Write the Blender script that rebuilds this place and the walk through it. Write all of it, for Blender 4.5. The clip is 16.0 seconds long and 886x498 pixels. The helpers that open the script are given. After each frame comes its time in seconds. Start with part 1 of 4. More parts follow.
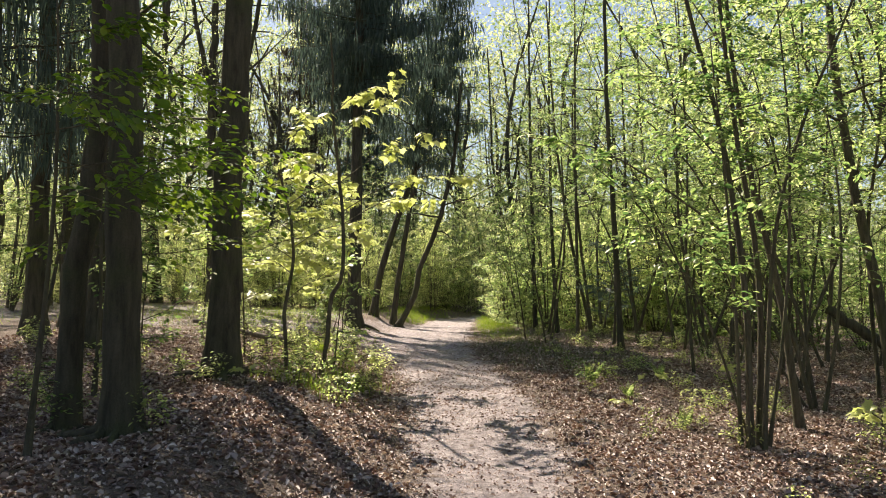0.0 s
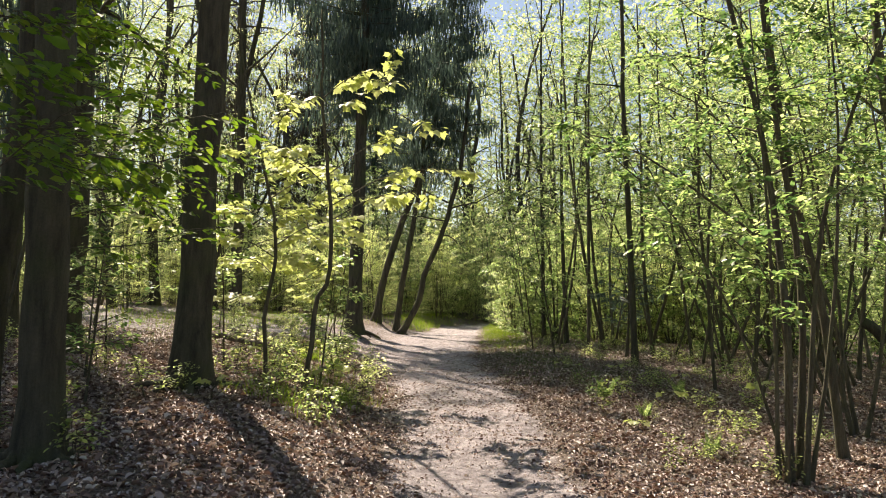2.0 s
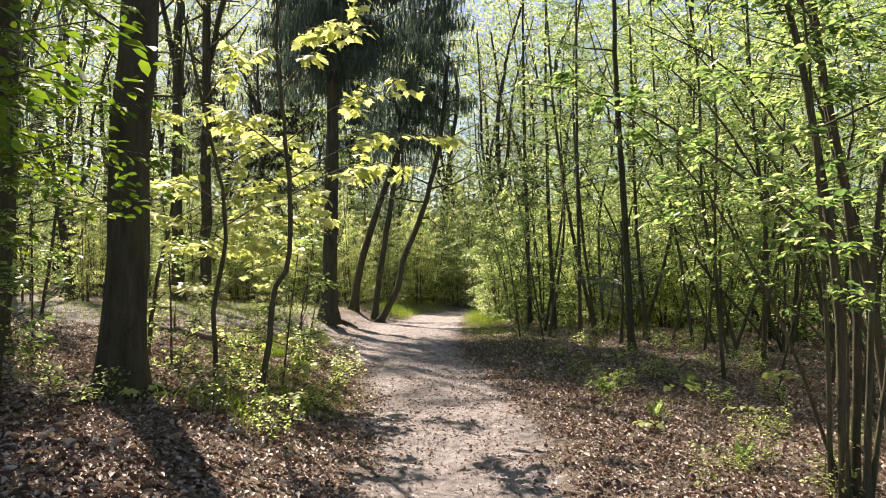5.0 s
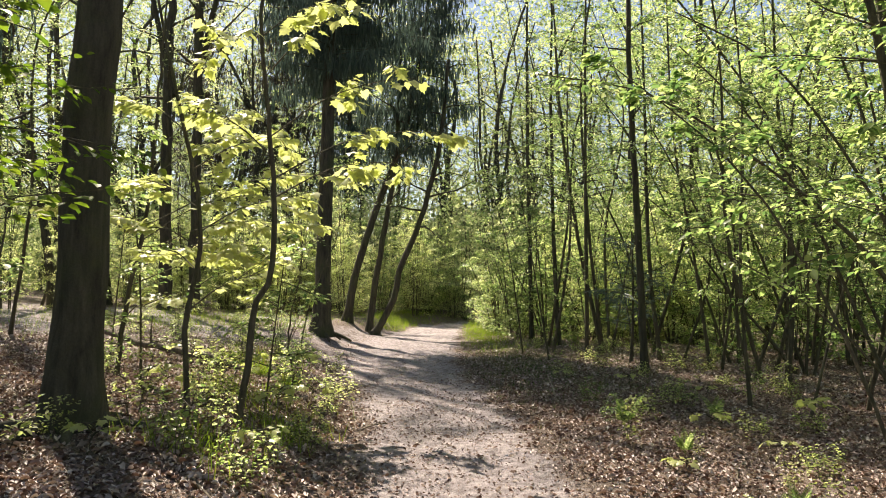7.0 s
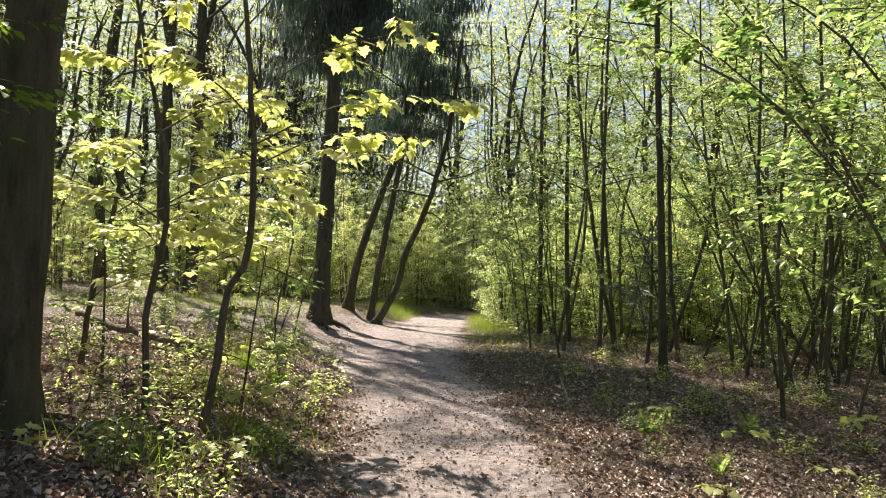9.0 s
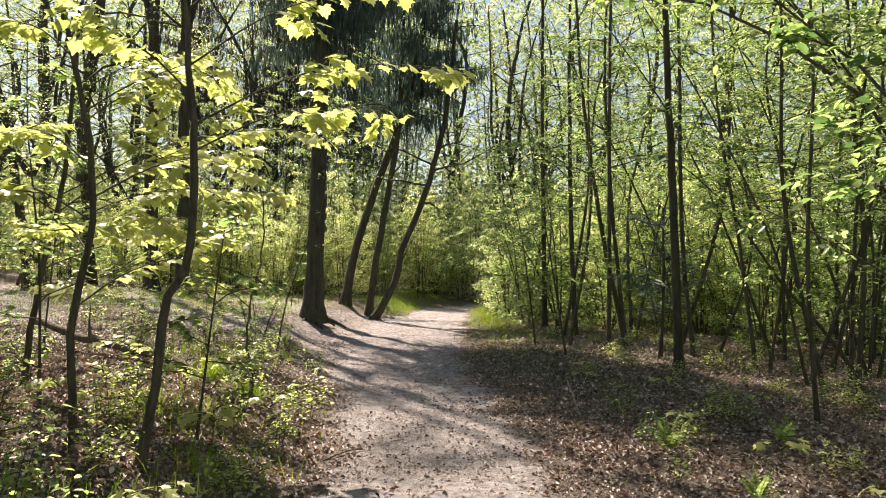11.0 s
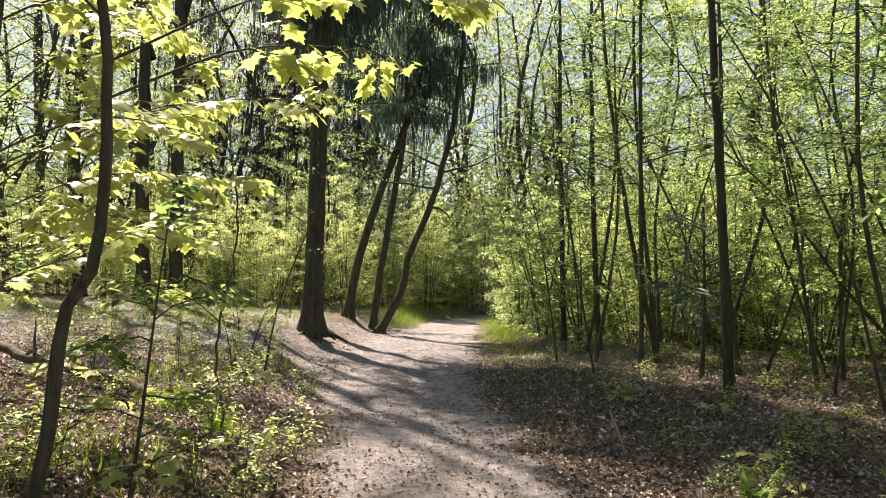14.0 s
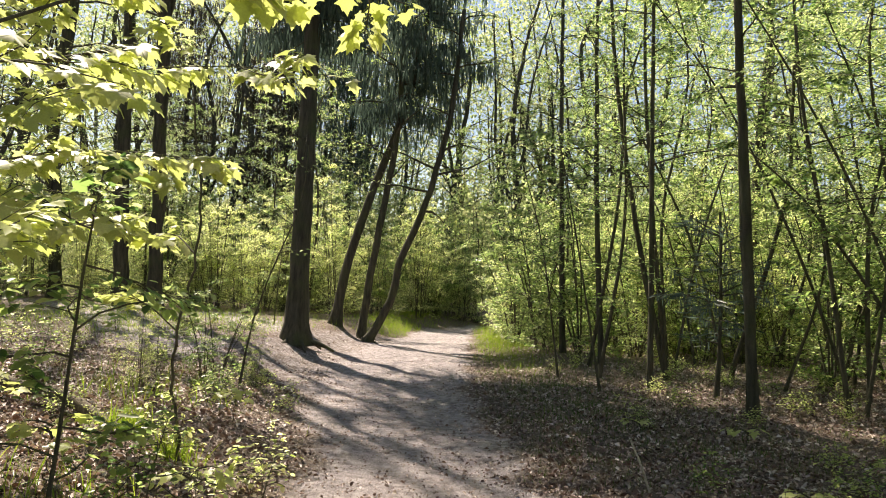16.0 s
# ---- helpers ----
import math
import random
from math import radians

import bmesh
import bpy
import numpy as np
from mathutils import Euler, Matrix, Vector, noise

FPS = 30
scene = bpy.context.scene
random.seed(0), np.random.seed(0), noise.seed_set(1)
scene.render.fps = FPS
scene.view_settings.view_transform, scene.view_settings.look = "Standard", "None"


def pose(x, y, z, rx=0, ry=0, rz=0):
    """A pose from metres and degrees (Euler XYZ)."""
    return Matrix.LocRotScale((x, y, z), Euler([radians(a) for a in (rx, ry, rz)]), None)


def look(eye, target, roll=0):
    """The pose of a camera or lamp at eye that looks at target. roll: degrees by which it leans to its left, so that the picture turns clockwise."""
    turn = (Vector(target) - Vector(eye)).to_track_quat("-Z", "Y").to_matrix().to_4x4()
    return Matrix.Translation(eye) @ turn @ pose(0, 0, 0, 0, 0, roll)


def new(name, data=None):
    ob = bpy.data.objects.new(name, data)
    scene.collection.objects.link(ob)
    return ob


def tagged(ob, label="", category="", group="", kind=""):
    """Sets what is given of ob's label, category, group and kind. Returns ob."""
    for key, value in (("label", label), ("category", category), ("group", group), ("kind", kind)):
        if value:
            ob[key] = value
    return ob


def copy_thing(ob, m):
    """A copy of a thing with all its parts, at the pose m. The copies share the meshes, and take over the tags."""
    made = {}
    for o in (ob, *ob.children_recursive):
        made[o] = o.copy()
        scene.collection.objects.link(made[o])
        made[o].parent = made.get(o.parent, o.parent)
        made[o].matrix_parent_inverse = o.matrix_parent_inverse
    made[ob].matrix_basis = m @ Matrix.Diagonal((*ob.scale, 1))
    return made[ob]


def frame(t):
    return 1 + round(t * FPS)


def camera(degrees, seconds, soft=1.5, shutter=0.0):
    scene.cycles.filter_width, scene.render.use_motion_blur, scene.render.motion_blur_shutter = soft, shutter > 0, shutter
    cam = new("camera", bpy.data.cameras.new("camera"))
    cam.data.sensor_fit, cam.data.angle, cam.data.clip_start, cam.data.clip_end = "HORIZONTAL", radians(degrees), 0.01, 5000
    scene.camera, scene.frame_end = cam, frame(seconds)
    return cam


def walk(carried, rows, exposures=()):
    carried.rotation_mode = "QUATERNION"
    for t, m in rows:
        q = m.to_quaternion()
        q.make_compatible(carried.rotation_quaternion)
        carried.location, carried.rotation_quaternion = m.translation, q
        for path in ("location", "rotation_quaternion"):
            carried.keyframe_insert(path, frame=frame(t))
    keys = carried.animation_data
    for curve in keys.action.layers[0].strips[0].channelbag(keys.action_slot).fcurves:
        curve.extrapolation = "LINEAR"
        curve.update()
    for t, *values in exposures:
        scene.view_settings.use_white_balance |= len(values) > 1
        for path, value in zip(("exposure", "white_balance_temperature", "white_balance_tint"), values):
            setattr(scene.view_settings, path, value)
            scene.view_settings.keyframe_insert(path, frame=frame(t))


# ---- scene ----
cam = camera(59.9, 16.0, soft=1.0)
PATH = [
    (0, (0.029, 0.037, 1.642), (-0.004, 2.034, 1.739), 0.5),
    (0.5, (0.093, 0.297, 1.641), (0.019, 2.293, 1.753), 0.0),
    (1, (0.091, 0.535, 1.621), (0.032, 2.531, 1.735), 1.1),
    (1.5, (0.09, 0.865, 1.62), (0.062, 2.861, 1.732), 0.5),
    (2, (0.163, 1.162, 1.612), (0.104, 3.158, 1.727), 1.4),
    (2.5, (0.18, 1.357, 1.603), (0.118, 3.355, 1.687), 0.8),
    (3, (0.123, 1.667, 1.593), (0.105, 3.665, 1.68), 0.8),
    (3.5, (0.094, 1.955, 1.588), (0.099, 3.953, 1.679), 0.7),
    (6, (0.156, 3.09, 1.644), (0.142, 5.089, 1.714), 0.3),
    (6.5, (0.099, 3.397, 1.657), (0.072, 5.396, 1.729), 1.6),
    (7, (0.039, 3.641, 1.668), (0.044, 5.638, 1.771), 1.0),
    (7.5, (0.067, 3.908, 1.661), (0.065, 5.906, 1.762), 0.0),
    (8, (0.067, 4.123, 1.678), (0.044, 6.121, 1.76), 1.7),
    (8.5, (0.046, 4.446, 1.675), (0.032, 6.444, 1.752), 2.9),
    (11, (0.22, 5.797, 1.754), (0.197, 7.796, 1.802), 1.4),
    (11.5, (0.263, 6.183, 1.749), (0.208, 8.182, 1.795), 1.2),
    (12, (0.232, 6.35, 1.748), (0.158, 8.348, 1.796), 2.3),
    (12.5, (0.144, 6.606, 1.731), (0.139, 8.605, 1.809), 2.5),
    (13, (0.146, 6.937, 1.71), (0.138, 8.936, 1.778), 1.6),
    (13.5, (0.18, 7.235, 1.706), (0.137, 9.234, 1.778), 1.2),
    (14, (0.131, 7.471, 1.69), (0.089, 9.469, 1.767), 1.3),
    (14.5, (0.089, 7.773, 1.686), (0.084, 9.771, 1.774), 0.7),
    (15, (0.123, 8.039, 1.679), (0.112, 10.037, 1.775), 2.1),
    (15.5, (0.135, 8.261, 1.66), (0.111, 10.26, 1.741), 3.3),
    (16, (0.05, 8.518, 1.672), (0.031, 10.516, 1.77), 2.2),
]
walk(cam, [(t, look(eye, target, roll)) for t, eye, target, roll in PATH], exposures=[(0, 1.2, 7350, 13), (5, 1.25, 7350, 13), (16, 1.28, 7350, 13)])

# ---------------------------------------------------------------- sky, sun
SUN_AZ, SUN_EL = -30.0, 47.0          # degrees from +y towards +x; above the horizon
world = bpy.data.worlds.new("sky")
scene.world = world
world.use_nodes = True
wn = world.node_tree.nodes
sky = wn.new("ShaderNodeTexSky")
sky.sky_type, sky.sun_disc = "NISHITA", False
sky.sun_elevation, sky.sun_rotation = radians(SUN_EL), radians(SUN_AZ)
sky.dust_density, sky.air_density = 0.6, 1.0
wn["Background"].inputs[1].default_value = 0.062
world.node_tree.links.new(sky.outputs[0], wn["Background"].inputs[0])
sun_data = bpy.data.lights.new("sun", "SUN")
sun_data.energy, sun_data.angle, sun_data.color = 5.0, radians(0.6), (1.0, 0.94, 0.84)
sun = new("sun", sun_data)
az, el = radians(SUN_AZ), radians(SUN_EL)
sun_way = Vector((math.sin(az) * math.cos(el), math.cos(az) * math.cos(el), math.sin(el)))
sun.matrix_world = look(sun_way * 60 + Vector((0, 15, 0)), Vector((0, 15, 0)))


# ---------------------------------------------------------------- materials
def material(name):
    m = bpy.data.materials.new(name)
    m.use_nodes = True
    nt = m.node_tree
    return m, nt.nodes, nt.links, nt.nodes["Principled BSDF"]


def ramp(nodes, stops):
    r = nodes.new("ShaderNodeValToRGB")
    e = r.color_ramp.elements
    while len(e) < len(stops):
        e.new(0.5)
    for k, (pos, col) in zip(e, stops):
        k.position, k.color = pos, (*col, 1)
    return r


def noise_node(nodes, links, scale, detail=4, rough=0.6, stretch=None):
    co = nodes.new("ShaderNodeTexCoord")
    n = nodes.new("ShaderNodeTexNoise")
    n.inputs["Scale"].default_value, n.inputs["Detail"].default_value = scale, detail
    n.inputs["Roughness"].default_value = rough
    if stretch:
        mp = nodes.new("ShaderNodeMapping")
        mp.inputs["Scale"].default_value = stretch
        links.new(co.outputs["Object"], mp.inputs[0])
        links.new(mp.outputs[0], n.inputs["Vector"])
    else:
        links.new(co.outputs["Object"], n.inputs["Vector"])
    return n


def mix(nodes, links, fac, a, b, blend="MIX"):
    m = nodes.new("ShaderNodeMix")
    m.data_type, m.blend_type = "RGBA", blend
    for k, v in ((0, fac), (6, a), (7, b)):
        if isinstance(v, (int, float)):
            m.inputs[k].default_value = v
        elif isinstance(v, tuple):
            m.inputs[k].default_value = (*v, 1)
        else:
            links.new(v, m.inputs[k])
    return m.outputs[2]


def bump(nodes, links, height, strength, dist, bsdf):
    b = nodes.new("ShaderNodeBump")
    b.inputs["Strength"].default_value, b.inputs["Distance"].default_value = strength, dist
    links.new(height, b.inputs["Height"])
    links.new(b.outputs[0], bsdf.inputs["Normal"])


def bark(name, dark, light, moss, furrow=14.0, moss_amount=0.5):
    m, n, l, p = material(name)
    a = noise_node(n, l, furrow, 6, 0.65, (1, 1, 0.16))
    b = noise_node(n, l, 1.7, 3, 0.6)
    c = noise_node(n, l, 60, 3, 0.7)
    r = ramp(n, [(0.3, dark), (0.72, light)])
    l.new(a.outputs[0], r.inputs[0])
    mo = ramp(n, [(0.48, (0, 0, 0)), (0.75, (moss_amount,) * 3)])
    l.new(b.outputs[0], mo.inputs[0])
    col = mix(n, l, mo.outputs[0], r.outputs[0], moss)
    col = mix(n, l, 0.35, col, c.outputs[0], "OVERLAY")
    l.new(col, p.inputs["Base Color"])
    p.inputs["Roughness"].default_value = 0.92
    p.inputs["Specular IOR Level"].default_value = 0.2
    h = mix(n, l, 0.3, a.outputs[0], c.outputs[0])
    bump(n, l, h, 0.9, 0.03, p)
    return m


def leafy(name, tones, glow, share=0.5, rough=0.5, scale=9.0):
    """Thin leaves: a matt upper side and the light that comes through."""
    m, n, l, p = material(name)
    g = n.new("ShaderNodeNewGeometry")
    oi = n.new("ShaderNodeObjectInfo")
    add = n.new("ShaderNodeMath")
    add.operation = "ADD"
    half = n.new("ShaderNodeMath")
    half.operation, half.inputs[1].default_value = "MULTIPLY_ADD", 0.4
    half.inputs[2].default_value = -0.2
    l.new(oi.outputs["Random"], half.inputs[0])
    l.new(g.outputs["Random Per Island"], add.inputs[0])
    l.new(half.outputs[0], add.inputs[1])
    k = len(tones)
    r = ramp(n, [(i / (k - 1), t) for i, t in enumerate(tones)])
    l.new(add.outputs[0], r.inputs[0])
    v = noise_node(n, l, scale, 3, 0.6)
    col = mix(n, l, 0.3, r.outputs[0], v.outputs[0], "OVERLAY")
    l.new(col, p.inputs["Base Color"])
    p.inputs["Roughness"].default_value = rough
    p.inputs["Specular IOR Level"].default_value = 0.35
    tr = n.new("ShaderNodeBsdfTranslucent")
    l.new(mix(n, l, 1.0, col, glow, "MULTIPLY"), tr.inputs[0])
    ms = n.new("ShaderNodeMixShader")
    ms.inputs[0].default_value = share
    l.new(p.outputs[0], ms.inputs[1])
    l.new(tr.outputs[0], ms.inputs[2])
    l.new(ms.outputs[0], n["Material Output"].inputs[0])
    return m


BARK_OLD = bark("old_bark", (0.034, 0.031, 0.022), (0.112, 0.102, 0.072), (0.07, 0.085, 0.033), 12, 0.85)
# far trees' bark, paled in its colour to stand in for haze
BARK_FAR = bark("haze_paled_bark", (0.075, 0.07, 0.055), (0.20, 0.19, 0.155), (0.11, 0.12, 0.06), 12, 0.5)
BARK_YOUNG = bark("young_bark", (0.045, 0.040, 0.027), (0.145, 0.13, 0.09), (0.09, 0.108, 0.04), 22, 0.75)
BARK_DEAD = bark("dead_wood", (0.07, 0.055, 0.04), (0.24, 0.20, 0.16), (0.09, 0.10, 0.05), 25, 0.4)
BARK_PALE = bark("pale_wood", (0.30, 0.26, 0.20), (0.5, 0.45, 0.37), (0.3, 0.28, 0.2), 30, 0.2)
LEAF_MAPLE = leafy("maple_leaf", [(0.19, 0.25, 0.06), (0.34, 0.38, 0.14), (0.54, 0.55, 0.31)], (1.8, 1.8, 1.45), 0.5, 0.38)
LEAF_BEECH = leafy("hornbeam_leaf", [(0.045, 0.088, 0.028), (0.115, 0.172, 0.055), (0.185, 0.238, 0.085), (0.31, 0.345, 0.17)], (2.45, 2.45, 2.2), 0.64, 0.34)
LEAF_DARK = leafy("shaded_leaf", [(0.07, 0.13, 0.02), (0.11, 0.17, 0.026), (0.17, 0.21, 0.035)], (1.9, 2.0, 1.0), 0.5)
# transmitted tint lifted and blued, carrying the bright hazy distance in its colour
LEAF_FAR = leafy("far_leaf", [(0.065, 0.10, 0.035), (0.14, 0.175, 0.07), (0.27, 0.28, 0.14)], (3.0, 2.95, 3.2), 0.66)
LEAF_SPRING = leafy("spring_leaf", [(0.12, 0.17, 0.06), (0.22, 0.275, 0.105), (0.35, 0.39, 0.18), (0.47, 0.48, 0.29)], (2.4, 2.35, 1.9), 0.66, 0.40)
NEEDLE_BROWN = leafy("dry_spruce_twigs", [(0.045, 0.038, 0.026), (0.08, 0.066, 0.044), (0.12, 0.10, 0.065)], (1.0, 0.95, 0.8), 0.15)
# needle tones lifted and blued: a veil of haze put into the colour
NEEDLE = leafy("spruce_needles", [(0.042, 0.062, 0.052), (0.066, 0.095, 0.075), (0.095, 0.13, 0.10)], (1.4, 1.5, 1.5), 0.4)
GRASS = leafy("grass_blades", [(0.09, 0.16, 0.02), (0.15, 0.22, 0.03), (0.22, 0.25, 0.06)], (1.8, 1.9, 1.0), 0.45)
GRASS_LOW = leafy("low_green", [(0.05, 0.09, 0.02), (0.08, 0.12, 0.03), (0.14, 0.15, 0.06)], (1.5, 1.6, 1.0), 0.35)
LITTER = leafy("dead_leaves", [(0.10, 0.060, 0.048), (0.235, 0.155, 0.13), (0.41, 0.33, 0.30), (0.68, 0.61, 0.58)], (1.0, 0.8, 0.55), 0.12, 0.55, 1.1)


def wood_edge():
    m, n, l, p = material("wood_edge")
    a, b = noise_node(n, l, 1.6, 8, 0.75), noise_node(n, l, 0.12, 3, 0.6)
    r = ramp(n, [(0.32, (0.03, 0.04, 0.018)), (0.5, (0.10, 0.13, 0.045)), (0.65, (0.21, 0.24, 0.09))])
    l.new(a.outputs[0], r.inputs[0])
    l.new(mix(n, l, 0.5, r.outputs[0], b.outputs[0], "OVERLAY"), p.inputs["Base Color"])
    p.inputs["Roughness"].default_value = 1.0
    bump(n, l, a.outputs[0], 1.0, 1.0, p)
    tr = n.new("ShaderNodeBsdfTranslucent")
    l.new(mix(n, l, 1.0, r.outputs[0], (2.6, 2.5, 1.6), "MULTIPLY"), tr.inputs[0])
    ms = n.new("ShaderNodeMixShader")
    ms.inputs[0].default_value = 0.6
    l.new(p.outputs[0], ms.inputs[1])
    l.new(tr.outputs[0], ms.inputs[2])
    l.new(ms.outputs[0], n["Material Output"].inputs[0])
    return m


LEAF_EDGE = wood_edge()


def soil():
    m, n, l, p = material("forest_soil")
    at = n.new("ShaderNodeAttribute")
    at.attribute_name = "trodden"
    fine = noise_node(n, l, 55, 6, 0.7)
    grit = noise_node(n, l, 240, 3, 0.7)
    wide = noise_node(n, l, 1.3, 5, 0.65)
    mid = noise_node(n, l, 9, 5, 0.65)
    litter = ramp(n, [(0.34, (0.075, 0.055, 0.045)), (0.5, (0.18, 0.14, 0.115)), (0.62, (0.29, 0.235, 0.20)), (0.75, (0.44, 0.38, 0.34))])
    l.new(fine.outputs[0], litter.inputs[0])
    sand = ramp(n, [(0.3, (0.17, 0.147, 0.149)), (0.5, (0.36, 0.316, 0.322)), (0.7, (0.52, 0.468, 0.472))])
    l.new(mid.outputs[0], sand.inputs[0])
    sand2 = mix(n, l, 0.45, sand.outputs[0], grit.outputs[0], "OVERLAY")
    # crumbs and bits of dead leaf lying on the trodden earth
    bits = ramp(n, [(0.52, (0, 0, 0)), (0.64, (0.5, 0.5, 0.5))])
    l.new(fine.outputs[0], bits.inputs[0])
    sand3 = mix(n, l, bits.outputs[0], sand2, (0.12, 0.085, 0.062))
    # ragged border of the path
    edge = n.new("ShaderNodeMath")
    edge.operation = "MULTIPLY_ADD"
    edge.inputs[1].default_value, edge.inputs[2].default_value = 0.9, -0.45
    l.new(mid.outputs[0], edge.inputs[0])
    e2 = n.new("ShaderNodeMath")
    e2.operation = "ADD"
    l.new(at.outputs["Fac"], e2.inputs[0])
    l.new(edge.outputs[0], e2.inputs[1])
    sh = ramp(n, [(0.35, (0, 0, 0)), (0.65, (1, 1, 1))])
    l.new(e2.outputs[0], sh.inputs[0])
    col = mix(n, l, sh.outputs[0], litter.outputs[0], sand3)
    wr = ramp(n, [(0.3, (0.36, 0.36, 0.36)), (0.7, (0.62, 0.62, 0.62))])
    l.new(wide.outputs[0], wr.inputs[0])
    col = mix(n, l, 0.6, col, wr.outputs[0], "OVERLAY")
    l.new(col, p.inputs["Base Color"])
    p.inputs["Roughness"].default_value = 0.95
    p.inputs["Specular IOR Level"].default_value = 0.15
    h = mix(n, l, 0.4, fine.outputs[0], grit.outputs[0])
    bump(n, l, h, 1.0, 0.035, p)
    return m


SOIL = soil()


# ---------------------------------------------------------------- the lie of the land
def smooth(t):
    t = np.clip(t, 0, 1)
    return t * t * (3 - 2 * t)


PATH_Y = [-30, 4, 8, 12, 16, 20, 25, 30, 34, 39, 46, 60]
PATH_X = [0.45, 0.45, 0.34, 0.2, -0.18, -0.85, -1.0, -0.75, -0.25, 0.15, 4.0, 16.0]
PATH_W = [0.52, 0.52, 0.72, 0.92, 0.98, 1.2, 1.5, 1.4, 1.1, 0.8, 0.7, 0.7]


def path_mid(y):
    return np.interp(y, PATH_Y, PATH_X)


def path_half(y):
    return np.interp(y, PATH_Y, PATH_W)


def trodden(x, y):
    bare = 1.8 * smooth((y - 18.5) / 5) * smooth((35 - y) / 6)      # bare earth round the roots
    off = np.abs(x - path_mid(y)) - path_half(y)
    wide = np.maximum(x - path_mid(y), (path_mid(y) - x) - bare) - path_half(y)
    wob = 0.10 * np.sin(y * 2.1 + x) + 0.07 * np.sin(y * 5.3 + 1.0)
    bank = 0.7 * smooth((y - 17.5) / 4) * smooth((37 - y) / 5) * smooth((-2.4 - x) / 2) * (0.75 + 0.25 * np.sin(x * 1.3 + y * 0.9))
    return np.maximum.reduce([smooth(0.5 - (off + wob) / 1.2), bank, 0.52 * smooth(0.5 - (wide + wob) / 1.2)])


def lie(x, y):
    x, y = np.asarray(x, float), np.asarray(y, float)
    le, re = path_mid(y) - path_half(y), path_mid(y) + path_half(y)
    h = 0.42 * smooth((le - 0.1 - x) / 1.7) + np.minimum(0.035 * np.maximum(-x - 3.5, 0), 1.2)
    right = smooth((x - re) / 2.2)
    h += right * (-0.13 * (1 - smooth((y - 10) / 5)) + 0.15 * smooth((y - 14) / 5))
    h += 0.022 * np.sin(x * 1.7 + y * 0.6) + 0.018 * np.sin(y * 2.3 - x * 0.9) + 0.012 * np.sin(x * 4.1 + y * 3.7) + 0.008 * np.sin(y * 7.7 + x * 6.1)
    return h - 0.04 * trodden(x, y)


def at_ground(x, y):
    return float(lie(x, y))


# ---------------------------------------------------------------- mesh helpers
class Build:
    """Collects points and faces, and makes one mesh of them."""

    def __init__(self):
        self.v, self.q, self.t, self.n = [], [], [], 0

    def add(self, v, quads=None, tris=None):
        if quads is not None and len(quads):
            self.q.append(np.asarray(quads, int) + self.n)
        if tris is not None and len(tris):
            self.t.append(np.asarray(tris, int) + self.n)
        self.v.append(np.asarray(v, float))
        self.n += len(v)

    def mesh(self, name, mat, soft=True):
        me = bpy.data.meshes.new(name)
        v = np.concatenate(self.v) if self.v else np.zeros((0, 3))
        q = np.concatenate(self.q) if self.q else np.zeros((0, 4), int)
        t = np.concatenate(self.t) if self.t else np.zeros((0, 3), int)
        me.vertices.add(len(v))
        me.vertices.foreach_set("co", v.astype(np.float32).ravel())
        me.loops.add(q.size + t.size)
        me.loops.foreach_set("vertex_index", np.concatenate([q.ravel(), t.ravel()]).astype(np.int32))
        me.polygons.add(len(q) + len(t))
        starts = np.concatenate([np.arange(len(q)) * 4, q.size + np.arange(len(t)) * 3])
        me.polygons.foreach_set("loop_start", starts.astype(np.int32))
        me.polygons.foreach_set("use_smooth", np.full(len(q) + len(t), soft))
        me.update(calc_edges=True)
        me.materials.append(mat)
        return me


def part(name, build, mat, parent, label="", soft=True):
    ob = new(name, build.mesh(name, mat, soft))
    ob.parent = parent
    return tagged(ob, label)


def unit(a):
    a = np.asarray(a, float)
    return a / np.maximum(np.linalg.norm(a, axis=-1, keepdims=True), 1e-9)


def tube(b, pts, rad, sides=8, rough=0.0, rng=None):
    pts, rad = np.asarray(pts, float), np.asarray(rad, float)
    tan = unit(np.gradient(pts, axis=0))
    ref = np.array([0.13, 0.97, 0.21]) if abs(tan[0][1]) < 0.8 else np.array([0.97, 0.1, 0.2])
    u = unit(np.cross(tan, ref))
    w = np.cross(tan, u)
    a = np.arange(sides) / sides * 2 * math.pi
    r = rad[:, None] * np.ones(sides)
    if rough and rng is not None:
        r = r * (1 + rough * rng.normal(size=r.shape))
    v = pts[:, None] + r[..., None] * (np.cos(a)[None, :, None] * u[:, None] + np.sin(a)[None, :, None] * w[:, None])
    n = len(pts)
    i, j = np.meshgrid(np.arange(n - 1), np.arange(sides), indexing="ij")
    k = (j + 1) % sides
    quads = np.stack([i * sides + j, i * sides + k, (i + 1) * sides + k, (i + 1) * sides + j], -1).reshape(-1, 4)
    v = v.reshape(-1, 3)
    cap = [[(n - 1) * sides + s, (n - 1) * sides + s + 1, (n - 1) * sides] for s in range(1, sides - 1)]
    b.add(v, quads, cap)


def curve(points, n):
    """A smooth line of n points through a few given ones."""
    p = np.asarray(points, float)
    s = np.concatenate([[0], np.cumsum(np.linalg.norm(np.diff(p, axis=0), axis=1))])
    t = np.linspace(0, s[-1], n)
    m = np.gradient(p, s, axis=0)
    i = np.clip(np.searchsorted(s, t, side="right") - 1, 0, len(p) - 2)
    h = (s[i + 1] - s[i])[:, None]
    x = ((t - s[i])[:, None]) / h
    return ((2 * x**3 - 3 * x**2 + 1) * p[i] + (x**3 - 2 * x**2 + x) * h * m[i] + (-2 * x**3 + 3 * x**2) * p[i + 1] + (x**3 - x**2) * h * m[i + 1])


